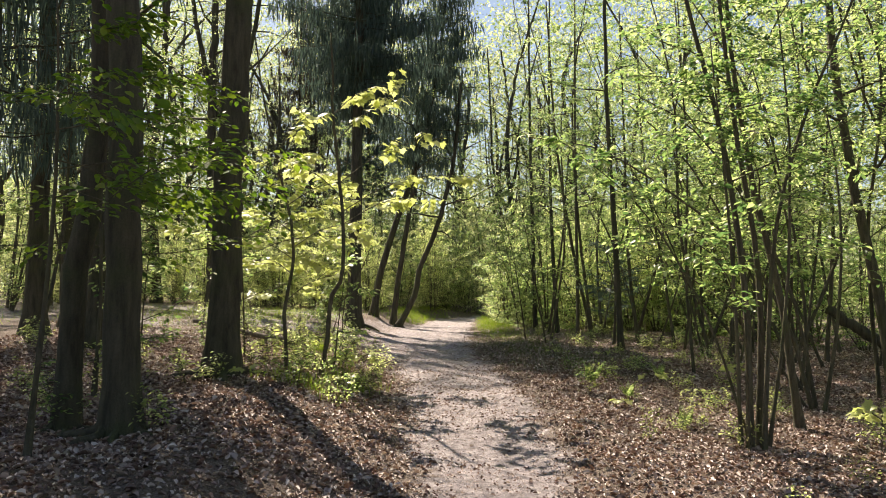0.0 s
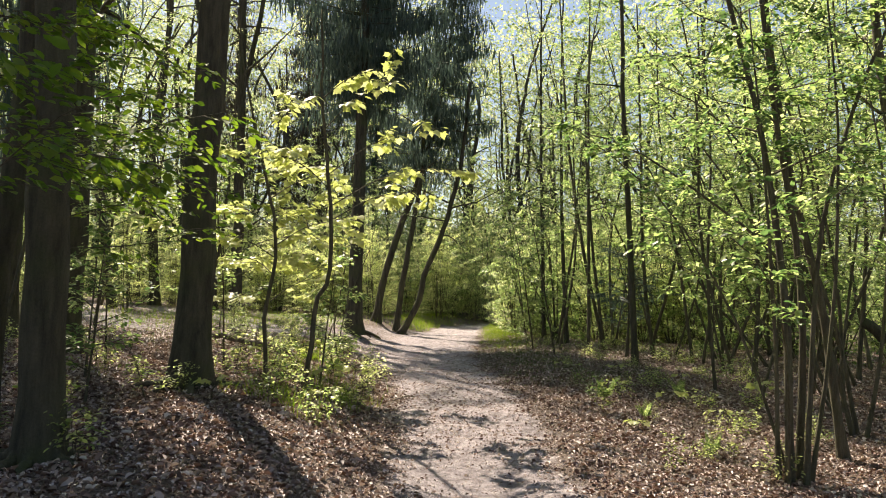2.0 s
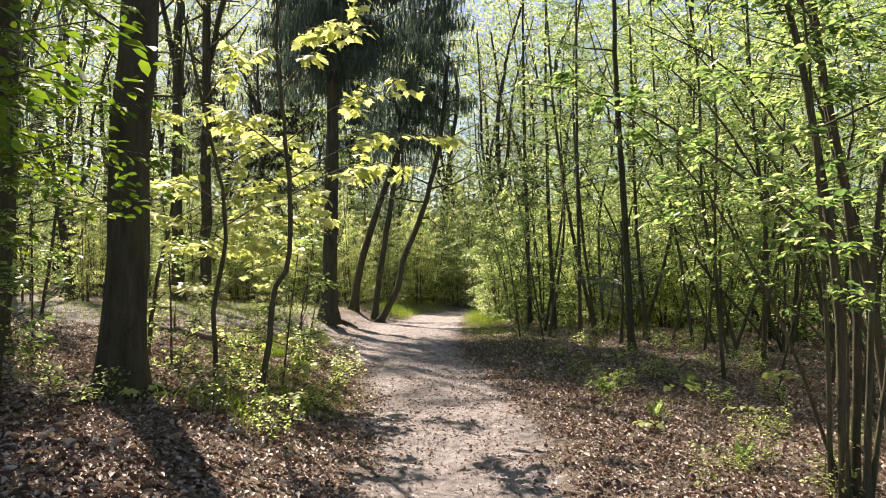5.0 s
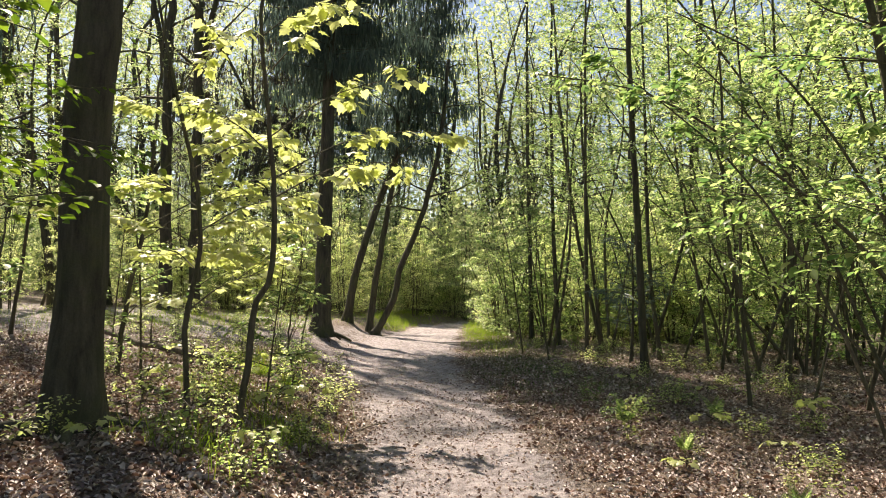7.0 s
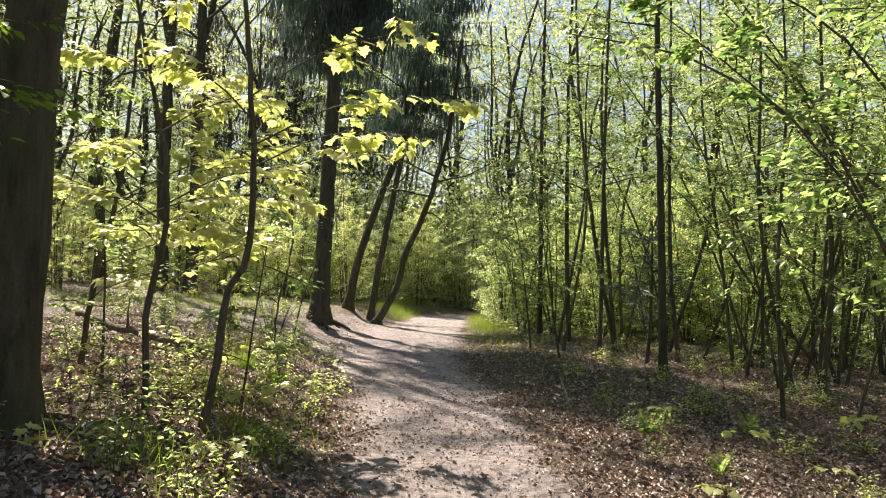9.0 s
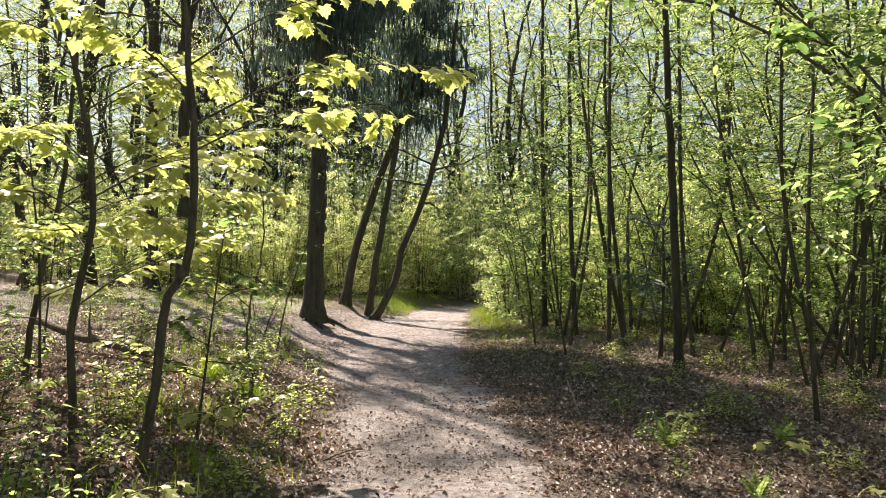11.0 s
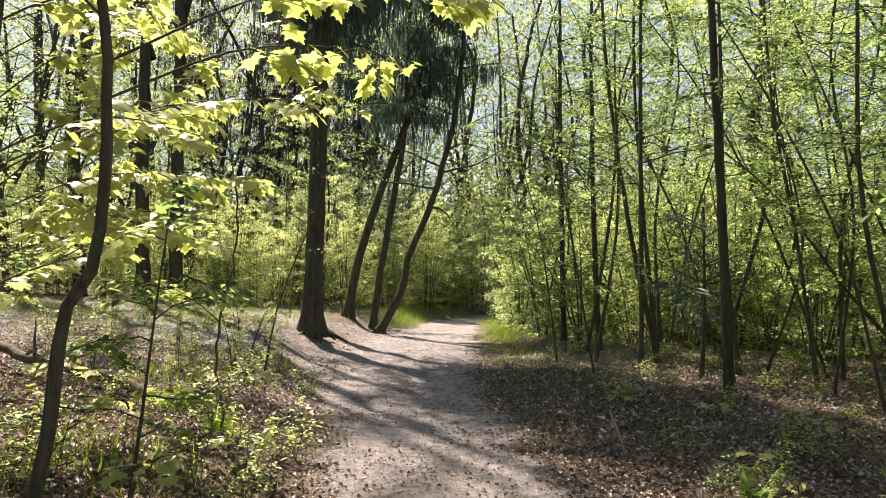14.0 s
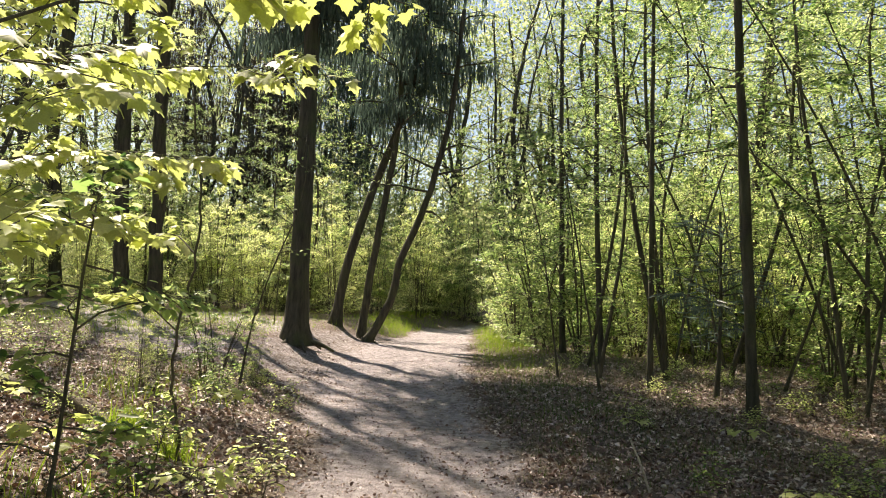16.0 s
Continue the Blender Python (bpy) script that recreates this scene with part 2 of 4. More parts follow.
# leaf shapes: across, along, above; folded at the midrib
LEAF_OVAL = (np.array([(0, 0, 0), (-0.27, 0.3, 0.07), (-0.25, 0.68, 0.05), (0, 1, -0.08), (0.25, 0.68, 0.05), (0.27, 0.3, 0.07)]),
             np.array([(0, 3, 2, 1), (0, 5, 4, 3)]), None)
LEAF_KITE = (np.array([(0, 0, 0), (-0.32, 0.45, 0.08), (0, 1, -0.05), (0.32, 0.45, 0.08)]), None, np.array([(0, 2, 1), (0, 3, 2)]))
LEAF_BLADE = (np.array([(-0.5, 0, 0), (0.5, 0, 0), (0.36, 0.55, 0.1), (-0.36, 0.55, 0.1), (0, 1, 0.3)]), np.array([(0, 1, 2, 3)]), np.array([(3, 2, 4)]))


def maple_shape():
    half = [(0.0, 0.10), (0.20, -0.02), (0.46, 0.04), (0.34, 0.20), (0.60, 0.44), (0.38, 0.46), (0.30, 0.52), (0.22, 0.76), (0.14, 0.72), (0.0, 1.0)]
    v = [(0, 0.22, 0.0)]
    right = [(x, y, 0.10 * x - 0.18 * (x * x + 0.4 * y * y)) for x, y in half]
    left = [(-x, y, z) for x, y, z in right[1:-1]]
    v += right + left[::-1]
    k = len(v) - 1
    tris = [(0, 1 + i, 1 + (i + 1) % k) for i in range(k)]
    return np.array(v), None, np.array(tris)


LEAF_MAPLE_SHAPE = maple_shape()


def leaves(b, pos, way, up, size, shape, curl=1.0):
    """Adds a leaf at each place, pointing along way, with its face towards up."""
    pos, way, size = np.asarray(pos, float), unit(way), np.asarray(size, float)
    side = unit(np.cross(way, up))
    nor = np.cross(side, way)
    tv, tq, tt = shape
    s = size[:, None, None]
    v = pos[:, None] + s * (tv[None, :, 0:1] * side[:, None] + tv[None, :, 1:2] * way[:, None] + curl * tv[None, :, 2:3] * nor[:, None])
    k, n = len(tv), len(pos)
    off = (np.arange(n) * k)[:, None, None]
    b.add(v.reshape(-1, 3), (tq[None] + off).reshape(-1, 4) if tq is not None else None, (tt[None] + off).reshape(-1, 3) if tt is not None else None)


def wander(rng, p, way, length, n, wobble, lift=0.0):
    pts, d = [np.array(p, float)], unit(np.array(way, float))
    for _ in range(n):
        d = unit(d + rng.normal(size=3) * wobble + np.array([0, 0, lift]))
        pts.append(pts[-1] + d * length / n)
    return np.array(pts)


def along(line, f):
    s = f * (len(line) - 1)
    i = min(int(s), len(line) - 2)
    return line[i] + (line[i + 1] - line[i]) * (s - i), unit(line[i + 1] - line[i])


def grow(rng, wood, stem, rad, low, count, reach, rise, twigs, per, size, droop=0.25, fan=None, twig_len=0.32, spread=0.35, limb=None):
    """Branches and twigs out of a stem. Returns the leaves' places, directions, faces and sizes."""
    P, D, N, S = [], [], [], []
    a = rng.uniform(0, 6.28)
    for i in range(count):
        f = low + (1 - low) * ((i + rng.uniform(0, 0.9)) / count)
        p, t = along(stem, min(f, 0.985))
        a = a + 2.4 + rng.normal() * 0.4
        if fan is not None:
            a = fan[0] + rng.normal() * fan[1]
        length = reach * (0.45 + 0.75 * rng.random()) * (1.15 - 0.75 * (f - low) / (1 - low + 1e-6))
        ri = rise * rng.uniform(0.5, 1.4)
        line = wander(rng, p, (math.cos(a), math.sin(a), ri), length, 5, 0.16, -droop * 0.12)
        r0 = max(0.006, 0.42 * np.interp(f, np.linspace(0, 1, len(rad)), rad) * min(1, length / 1.2))
        tube(wood if limb is None else limb(), line, np.linspace(r0, 0.003, len(line)), 3 if limb is None else 7)
        for k in range(twigs):
            g = 0.2 + 0.8 * (k + rng.random() * 0.8) / twigs
            q, bt = along(line, min(g, 0.99))
            flat = unit(np.cross(bt, (0, 0, 1))) * (1 if k % 2 else -1)
            w = unit(bt * 0.9 + flat * rng.uniform(0.6, 1.1) + np.array([0, 0, rng.normal() * 0.2]))
            tl = twig_len * length * rng.uniform(0.6, 1.2) * (1.15 - 0.5 * g)
            tw = wander(rng, q, w, tl, 2, 0.15, -0.03)
            if k % 2 == 0 or limb is not None:
                tube(wood, tw[::2], (0.004, 0.0015), 3)
            m = max(2, int(per * rng.uniform(0.7, 1.3)))
            for j in range(m):
                h, hw = along(tw, min((j + 0.7) / m, 0.99))
                sd = unit(np.cross(hw, (0, 0, 1))) * (1 if j % 2 else -1)
                P.append(h + rng.normal(size=3) * 0.03)
                D.append(hw * 0.7 + sd * rng.uniform(0.3, 1.2) + np.array([0, 0, -droop + rng.normal() * 0.25]))
                N.append(np.array([0, 0, 1.0]) + rng.normal(size=3) * spread)
                S.append(size * rng.uniform(0.6, 1.25))
    return [np.array(x) for x in (P, D, N, S)]


def root_flare(z, r, flare):
    return r * (1 + flare * np.exp(-np.maximum(z, 0) / (r * 1.6)))


def trunk_mesh(b, line, r0, r1, flare, sides, rng, rough=0.03):
    z = line[:, 2] - line[0, 2]
    f = np.linspace(0, 1, len(line))
    tube(b, line, root_flare(z, r0 + (r1 - r0) * f, flare), sides, rough, rng)


def roots(top, rng, r, mat, count=6, reach=2.6):
    """Roots that run out of the foot of a trunk into the ground, each a part."""
    for k in range(count):
        a = k / count * 6.283 + rng.normal() * 0.25
        c, s = math.cos(a), math.sin(a)
        ln = r * reach * rng.uniform(0.8, 1.5)
        pts = curve([(c * r * 0.7, s * r * 0.7, r * 1.5), (c * r * 1.15, s * r * 1.15, r * 0.55), (c * (r + ln * 0.5), s * (r + ln * 0.5), 0.05), (c * (r + ln), s * (r + ln), -0.10)], 9)
        b = Build()
        tube(b, pts, np.linspace(r * 0.38, r * 0.10, 9), 8, 0.06, rng)
        part("root", b, mat, top)


def tree(name, label, category, stems, leaf_mat, shape, bark_mat, group="", crown=None, flare=0.5, sides=9, seed=1, crown_name="crown", at=None, near=False):
    """stems: (line of points, radius below, radius above, dict for grow or None). Points are relative to at; the base is the origin."""
    rng = np.random.default_rng(seed)
    top = tagged(new(name), label, category, group)
    wood, fol = Build(), Build()
    many = len(stems) > 1
    limb_parts = []

    def fresh():
        limb_parts.append(Build())
        return limb_parts[-1]

    trunk = Build()
    for line, r0, r1, how in stems:
        n = max(8, int(np.linalg.norm(np.diff(np.asarray(line), axis=0), axis=1).sum() * 2.2))
        c = curve(line, n)
        c[1:-1] += rng.normal(size=(n - 2, 3)) * r0 * 0.10
        trunk_mesh(trunk, c, r0, r1, flare, sides, rng)
        if many:
            part("stem", trunk, bark_mat, top)
            trunk = Build()
        if how:
            P, D, N, S = grow(rng, wood, c, np.linspace(r0, r1, 10), limb=fresh if near else None, **how)
            if len(P):
                leaves(fol, P, D, N, S, shape)
    for lb in limb_parts:
        part("limb", lb, bark_mat, top)
    if not many:
        part("trunk", trunk, bark_mat, top)
        if near and stems[0][1] > 0.1:
            roots(top, rng, stems[0][1], bark_mat)
    if wood.n:
        tagged(part("twig_work", wood, bark_mat, top), kind="stuff")
    if fol.n:
        tagged(part(crown_name, fol, leaf_mat, top), kind="stuff")
    if at is not None:
        top.matrix_basis = pose(at[0], at[1], at_ground(at[0], at[1]) - 0.05)
    return top


def plant(ob, x, y, turn=0.0, scale=1.0, lean=(0, 0), sink=0.04):
    m = pose(x, y, at_ground(x, y) - sink, lean[0], lean[1], turn)
    c = copy_thing(ob, m)
    c.scale = (scale,) * 3
    return c


# ---------------------------------------------------------------- the ground, one sheet
def spaced(lo, hi, fine_lo, fine_hi, step, far):
    mid = np.arange(fine_lo, fine_hi + step / 2, step)
    up = fine_hi + (np.geomspace(1, 1 + hi - fine_hi, far)[1:] - 1)
    down = fine_lo - (np.geomspace(1, 1 + fine_lo - lo, far)[1:] - 1)
    return np.concatenate([down[::-1], mid, up])


def ground():
    xs, ys = spaced(-900, 900, -6, 6.5, 0.11, 44), spaced(-600, 1500, 3.5, 32, 0.12, 44)
    X, Y = np.meshgrid(xs, ys)
    b = Build()
    nx, ny = len(xs), len(ys)
    j, i = np.meshgrid(np.arange(ny - 1), np.arange(nx - 1), indexing="ij")
    q = np.stack([j * nx + i, j * nx + i + 1, (j + 1) * nx + i + 1, (j + 1) * nx + i], -1).reshape(-1, 4)
    rng = np.random.default_rng(4)
    Z = lie(X, Y) + rng.normal(size=X.shape) * 0.006
    b.add(np.stack([X.ravel(), Y.ravel(), Z.ravel()], -1), q)
    ob = new("ground", b.mesh("ground", SOIL))
    a = ob.data.attributes.new("trodden", "FLOAT", "POINT")
    a.data.foreach_set("value", trodden(X, Y).ravel().astype(np.float32))
    tagged(ob, "forest floor of brown leaf litter with a trodden earth path", "ground", kind="structure")


ground()

# ---------------------------------------------------------------- big trees by the path
def limbs(count, reach, low=0.35, rise=0.5, twigs=8, per=9, size=0.085):
    return dict(low=low, count=count, reach=reach, rise=rise, twigs=twigs, per=per, size=size)


OLD = "tall tree with dark furrowed bark standing in leaf litter"
tree("tree", "tall tree with dark straight trunk beside the path", "tree",
     [([(0, 0, 0), (-0.02, 0, 2.2), (-0.12, 0.02, 5), (-0.2, 0, 9), (-0.2, 0.1, 16)], 0.15, 0.08, limbs(16, 3.4, 0.42, per=12))],
     LEAF_DARK, LEAF_KITE, BARK_OLD, "trees beside the path", flare=0.35, sides=14, seed=11, at=(-2.75, 6.45), near=True)
tree("tree", "slim dark tree leaning beside a thicker trunk", "tree",
     [([(0, 0, 0), (0.02, 0, 1.2), (0.16, 0.02, 2.2), (0.2, 0, 4.5), (0.05, 0, 8), (0, 0, 13)], 0.11, 0.05, limbs(14, 2.8, 0.34, per=12))],
     LEAF_DARK, LEAF_KITE, BARK_OLD, "trees beside the path", flare=0.3, sides=12, seed=12, at=(-3.35, 6.75), near=True)
tree("tree", "thick dark trunk with rough bark on the bank", "tree",
     [([(0, 0, 0), (0.02, 0, 2), (0.10, 0, 4.5), (0.15, 0.1, 9), (0.1, 0.1, 18)], 0.205, 0.10, limbs(18, 3.6, 0.3))],
     LEAF_BEECH, LEAF_KITE, BARK_OLD, "trees beside the path", flare=0.45, sides=18, seed=13, at=(-3.05, 10.2), near=True)
LEANING = "slender dark tree leaning over the path bend"
tree("tree", LEANING, "tree", [([(0, 0, 0), (0.12, 0, 1.3), (0.5, 0, 3.8), (0.8, 0, 6), (0.9, 0, 11)], 0.12, 0.06, limbs(12, 2.8, 0.42, per=7))],
     LEAF_BEECH, LEAF_KITE, BARK_OLD, "leaning trees", flare=0.5, sides=12, seed=16, at=(-2.5, 31.4), near=True)
tree("tree", "crooked dark tree leaning far over the path bend", "tree",
     [([(0, 0, 0), (0.72, 0, 1.35), (0.9, 0, 2.35), (1.35, 0, 3.5), (2.1, 0, 6.1), (2.5, 0.3, 10)], 0.12, 0.06, limbs(13, 2.8, 0.38, per=7))],
     LEAF_BEECH, LEAF_KITE, BARK_OLD, "leaning trees", flare=0.5, sides=12, seed=17, at=(-2.3, 30.8), near=True)
tree("tree", "dark tree with a dense shady crown on the bank", "tree",
     [([(0, 0, 0), (0.05, 0, 4), (0, 0, 9), (0.1, 0, 15)], 0.2, 0.08, limbs(20, 3.4, 0.34, 0.3, 9, 8, 0.09))],
     LEAF_DARK, LEAF_KITE, BARK_OLD, "woodland trees", flare=0.4, sides=12, seed=18, at=(-6.3, 13.6))

# ---------------------------------------------------------------- tall trees further off
TALL = []
for k in range(4):
    r = np.random.default_rng(100 + k)
    hgt = 17 + 2 * k
    fork = [(0, 0, 0), (0.1 * r.normal(), 0.1 * r.normal(), hgt * 0.3), (0.3 * r.normal(), 0.3 * r.normal(), hgt * 0.6), (0.7 * r.normal(), 0.7 * r.normal(), hgt)]
    arm = [(0, 0, hgt * 0.33), (0.9, 0.3 * r.normal(), hgt * 0.5), (1.6, 0.5 * r.normal(), hgt * 0.85)]
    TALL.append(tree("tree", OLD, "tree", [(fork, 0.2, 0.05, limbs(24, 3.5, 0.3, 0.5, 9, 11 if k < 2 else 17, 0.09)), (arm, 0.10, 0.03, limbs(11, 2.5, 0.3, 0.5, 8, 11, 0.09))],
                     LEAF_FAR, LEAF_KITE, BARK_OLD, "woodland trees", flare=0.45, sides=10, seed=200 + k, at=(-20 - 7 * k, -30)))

OAK = []
for k in range(3):
    r = np.random.default_rng(140 + k)
    hgt = 12 + 2 * k
    wig = lambda s: (s * r.normal(), s * r.normal())
    boles = [([(0, 0, 0), (*wig(0.2), hgt * 0.25), (*wig(0.4), hgt * 0.5), (*wig(0.9), hgt * 0.75), (*wig(1.2), hgt)], 0.17, 0.04,
              dict(low=0.25, count=22, reach=3.2, rise=0.7, twigs=11, per=4, size=0.08, twig_len=0.5))]
    for q in (-1, 1):
        boles.append(([(0, 0, hgt * 0.3), (0.8 * q, 0.3, hgt * 0.42), (1.1 * q, 0.5, hgt * 0.6), (2.0 * q, 0.3, hgt * 0.85)], 0.085, 0.025,
                      dict(low=0.15, count=14, reach=2.2, rise=0.6, twigs=10, per=4, size=0.08, twig_len=0.5)))
    OAK.append(tree("tree", "crooked dark tree with forking, nearly bare branches", "tree", boles, LEAF_FAR, LEAF_KITE, BARK_OLD, "woodland trees",
                    flare=0.4, sides=9, seed=150 + k, at=(-20 - 7 * k, -38)))

SPOTS = [(-20.5, 37.5, 1, 1.0), (-16.5, 32.0, 3, 1.0), (-9.4, 33.2, 3, 1.15), (-10.4, 33.0, 2, 1.2), (-13.8, 35.5, 2, 1.1),
         (-17.0, 22.0, 1, 1.0), (-12.0, 12.5, 2, 0.9), (-8.0, 10.5, 3, 0.8),
         (-22.0, 32.0, 0, 1.1), (-10.5, 4.0, 1, 0.9)]
FAR_SPOTS = [(3.6, 64.0, 0, 1.0), (1.0, 66.0, 3, 1.0), (3.6, 70.0, 2, 1.1), (7.5, 64.0, 0, 1.0), (-11.2, 59.0, 3, 1.0), (-14.2, 61.0, 0, 1.1), (-19.5,
         56.0, 2, 1.1), (-6.4, 63.0, 3, 1.0), (-9.8, 65.0, 2, 1.1), (-21.0, 46.0, 3, 1.1), (9.0, 31.0, 1, 0.8), (13.5, 24.0, 2, 0.85), (16.0, 36.0, 0,
         1.0), (8.0, 68.0, 3, 0.95), (12.0, 66.0, 1, 1.0), (-12.0, 63.0, 1, 1.1), (-3.5, 62.0, 0, 1.0), (19.0, 18.0, 3, 0.9), (12.5, 13.0, 0, 0.8),
         (9.5, 4.5, 2, 0.9)]
BACK_SPOTS = [(-7.0, -4.0, 0, 1.0), (6.5, -5.0, 1, 1.0), (-3.5, -9.0, 2, 1.0), (4.0, -12.0, 3, 1.0), (-12.0, -6.0, 3, 1.0), (12.0, -4.0, 0, 1.0)]
rng = np.random.default_rng(7)
for x, y, k, s in SPOTS + FAR_SPOTS + BACK_SPOTS:
    plant(TALL[k], x, y, rng.uniform(0, 360), s, (rng.normal() * 1.5, rng.normal() * 1.5))


for x, y, k, s in [(-8.6, 17.0, 1, 0.9), (-13.4, 30.5, 0, 1.0), (-16.0, 38.5, 1, 1.0), (-19.0, 34.0, 2, 1.0), (-16.2, 26.5, 1, 0.9), (-22.5, 42.0, 0, 1.1),
                   (3.5, 60.0, 2, 1.5), (8.5, 58.0, 1, 1.6), (0.8, 62.0, 1, 1.6), (13.5, 57.0, 2, 1.5), (6.0, 67.0, 0, 1.8), (18.0, 56.0, 0, 1.7), (-19.5, 52.0, 1, 1.5), (-24.0, 50.0, 2, 1.4), (-13.5, 53.0, 0, 1.6), (-14.5, 54.0, 2, 1.2), (-9.0, 54.5, 1, 0.9), (-17.0, 47.0, 0, 1.1)]:
    plant(OAK[k], x, y, rng.uniform(0, 360), s, (rng.normal() * 2, rng.normal() * 2))


# ---------------------------------------------------------------- spruces
def spruce(seed, height, r0, low, reach, at, label, step=0.42, hang=0.7, dense=34, needles=None, stubs=0, stem=None, wide=0.13):
    """Boughs that sweep down and out, with curtains of thin needled twigs hanging from them."""
    rng = np.random.default_rng(seed)
    top = tagged(new("spruce_tree"), label, "spruce", "spruces")
    tr, wood, fol = Build(), Build(), Build()
    line = curve(stem or [(0, 0, 0), (0.05, 0.03, height * 0.4), (0, 0, height)], int(height * 2))
    trunk_mesh(tr, line, r0, 0.02, 0.7, 16, rng, 0.05)
    part("trunk", tr, BARK_OLD, top)
    if 20 < at[1] < 28 and r0 > 0.1:
        roots(top, rng, r0, BARK_OLD, 7, 1.9)
    P, D, N, S = [], [], [], []
    z, a = low, 0.0
    while z < height - 0.3:
        f = (z - low) / (height - low)
        for k in range(5):
            a += 1.2566 + rng.normal() * 0.3
            length = reach * (1 - f) ** 0.7 * min(1, 0.55 + 3 * f) * rng.uniform(0.55, 1.2) + 0.15
            b = wander(rng, (np.interp(z, line[:, 2], line[:, 0]), np.interp(z, line[:, 2], line[:, 1]), z + rng.normal() * 0.15), (math.cos(a), math.sin(a), 0.05 - 0.3 * hang + 0.5 * f), length, 7, 0.09, 0.03)
            tube(wood, b, np.linspace(max(0.014, 0.02 * length / 2), 0.004, len(b)), 4)
            for j in range(int(length * dense * rng.uniform(0.5, 1.3))):
                q, bt = along(b, min(0.12 + 0.88 * rng.random(), 0.99))
                sd = unit(np.cross(bt, (0, 0, 1))) * rng.choice([-1, 1])
                down = rng.random() < 0.55 + 0.35 * hang
                P.append(q + rng.normal(size=3) * 0.05 + sd * rng.uniform(0, 0.25) * min(length, 2.0))
                D.append(np.array([0, 0, -1.0]) + rng.normal(size=3) * 0.16 if down else bt * 0.7 + sd * rng.uniform(0.3, 1.0) + np.array([0, 0, -0.3]))
                N.append(rng.normal(size=3) + np.array([0, 0, 0.2]))
                S.append(rng.uniform(0.25, 1.0) * ((0.25 + 0.55 * hang) if down else 0.4) * (0.5 + 0.25 * min(length, 2.5)))
        z += step * rng.uniform(0.7, 1.3)
    for _ in range(stubs):
        h = rng.uniform(2.2, low)
        a = rng.uniform(0, 6.28)
        tube(wood, wander(rng, (np.interp(h, line[:, 2], line[:, 0]), np.interp(h, line[:, 2], line[:, 1]), h), (math.cos(a), math.sin(a), -0.25), rng.uniform(0.3, 1.5), 4, 0.2, -0.05), np.linspace(0.014, 0.004, 5), 4)
    shape = LEAF_KITE[0] * np.array([wide, 1, 0.4])
    leaves(fol, np.array(P), np.array(D), np.array(N), np.array(S), (shape, None, LEAF_KITE[2]))
    tagged(part("branch_work", wood, BARK_OLD, top), kind="stuff")
    tagged(part("needle_crown", fol, needles or NEEDLE, top), kind="stuff")
    top.matrix_basis = pose(at[0], at[1], at_ground(*at) - 0.05)
    return top


spruce(31, 19, 0.15, 6.3, 2.3, (-3.35, 31.8), "leaning dark spruce with dense drooping boughs at the path bend", 0.32, 0.85, 62,
       NEEDLE, 6, [(0, 0, 0), (0.2, 0, 1.4), (0.9, 0, 3.9), (1.75, 0, 6.4), (2.5, 0.1, 10), (2.9, 0.2, 14), (3.0, 0.2, 19)])
spruce(32, 26, 0.24, 8.4, 4.0, (-6.6, 57.0), "tall dark spruce with thin drooping lower boughs", 0.5, 1.0, 36, NEEDLE, 8)
spruce(33, 26, 0.24, 7.2, 4.0, (-11.9, 57.5), "tall spruce with dry brown hanging twigs among bushes", 0.55, 1.0, 34, NEEDLE_BROWN, 10)
spruce(39, 27, 0.24, 8.5, 3.6, (-17.5, 58.0), "tall dark spruce with dry hanging lower twigs", 0.55, 1.0, 30, NEEDLE_BROWN, 10)
spruce(35, 22, 0.25, 7.8, 2.9, (-3.45, 26.4), "thick straight spruce trunk with spreading roots beside the bend", 0.45, 0.8, 60, NEEDLE, 14)
spruce(38, 22, 0.15, 8.3, 3.4, (-3.9, 29.2), "second tall spruce trunk close behind the thick one", 0.5, 0.9, 58, NEEDLE, 8)
spruce(36, 20, 0.2, 3.6, 2.6, (-8.2, 15.0), "dark spruce with low drooping boughs in the shade", 0.45, 0.7, 32)
spruce(37, 18, 0.18, 3.2, 3.0, (-6.6, 10.6), "dark spruce close behind the dark trunks", 0.5, 0.7, 28)
spruce(34, 2.9, 0.03, 1.2, 1.15, (4.2, 20.4), "small young spruce in the shade of the thicket", 0.34, 0.0, 80, wide=0.22)

# ---------------------------------------------------------------- the thicket of young hornbeams
YOUNG = []
for k in range(6):
    r = np.random.default_rng(300 + k)
    hgt = r.uniform(7.5, 12.0)
    bend = r.normal(size=(3, 2)) * np.array([[0.35], [0.85], [1.7]])
    line = [(0, 0, 0), (bend[0, 0], bend[0, 1], hgt * 0.3), (bend[1, 0], bend[1, 1], hgt * 0.62), (bend[2, 0], bend[2, 1], hgt)]
    YOUNG.append(tree("sapling", "slender young tree with fresh light green leaves", "sapling",
                      [(line, 0.035 + 0.012 * r.random(), 0.008, dict(low=0.27, count=30, reach=1.8, rise=0.3, twigs=10, per=14, size=0.06))],
                      LEAF_BEECH, LEAF_KITE, BARK_YOUNG, "thicket saplings", flare=0.3, sides=7, seed=320 + k, at=(20 + 3 * k, -30)))
BUSH = []
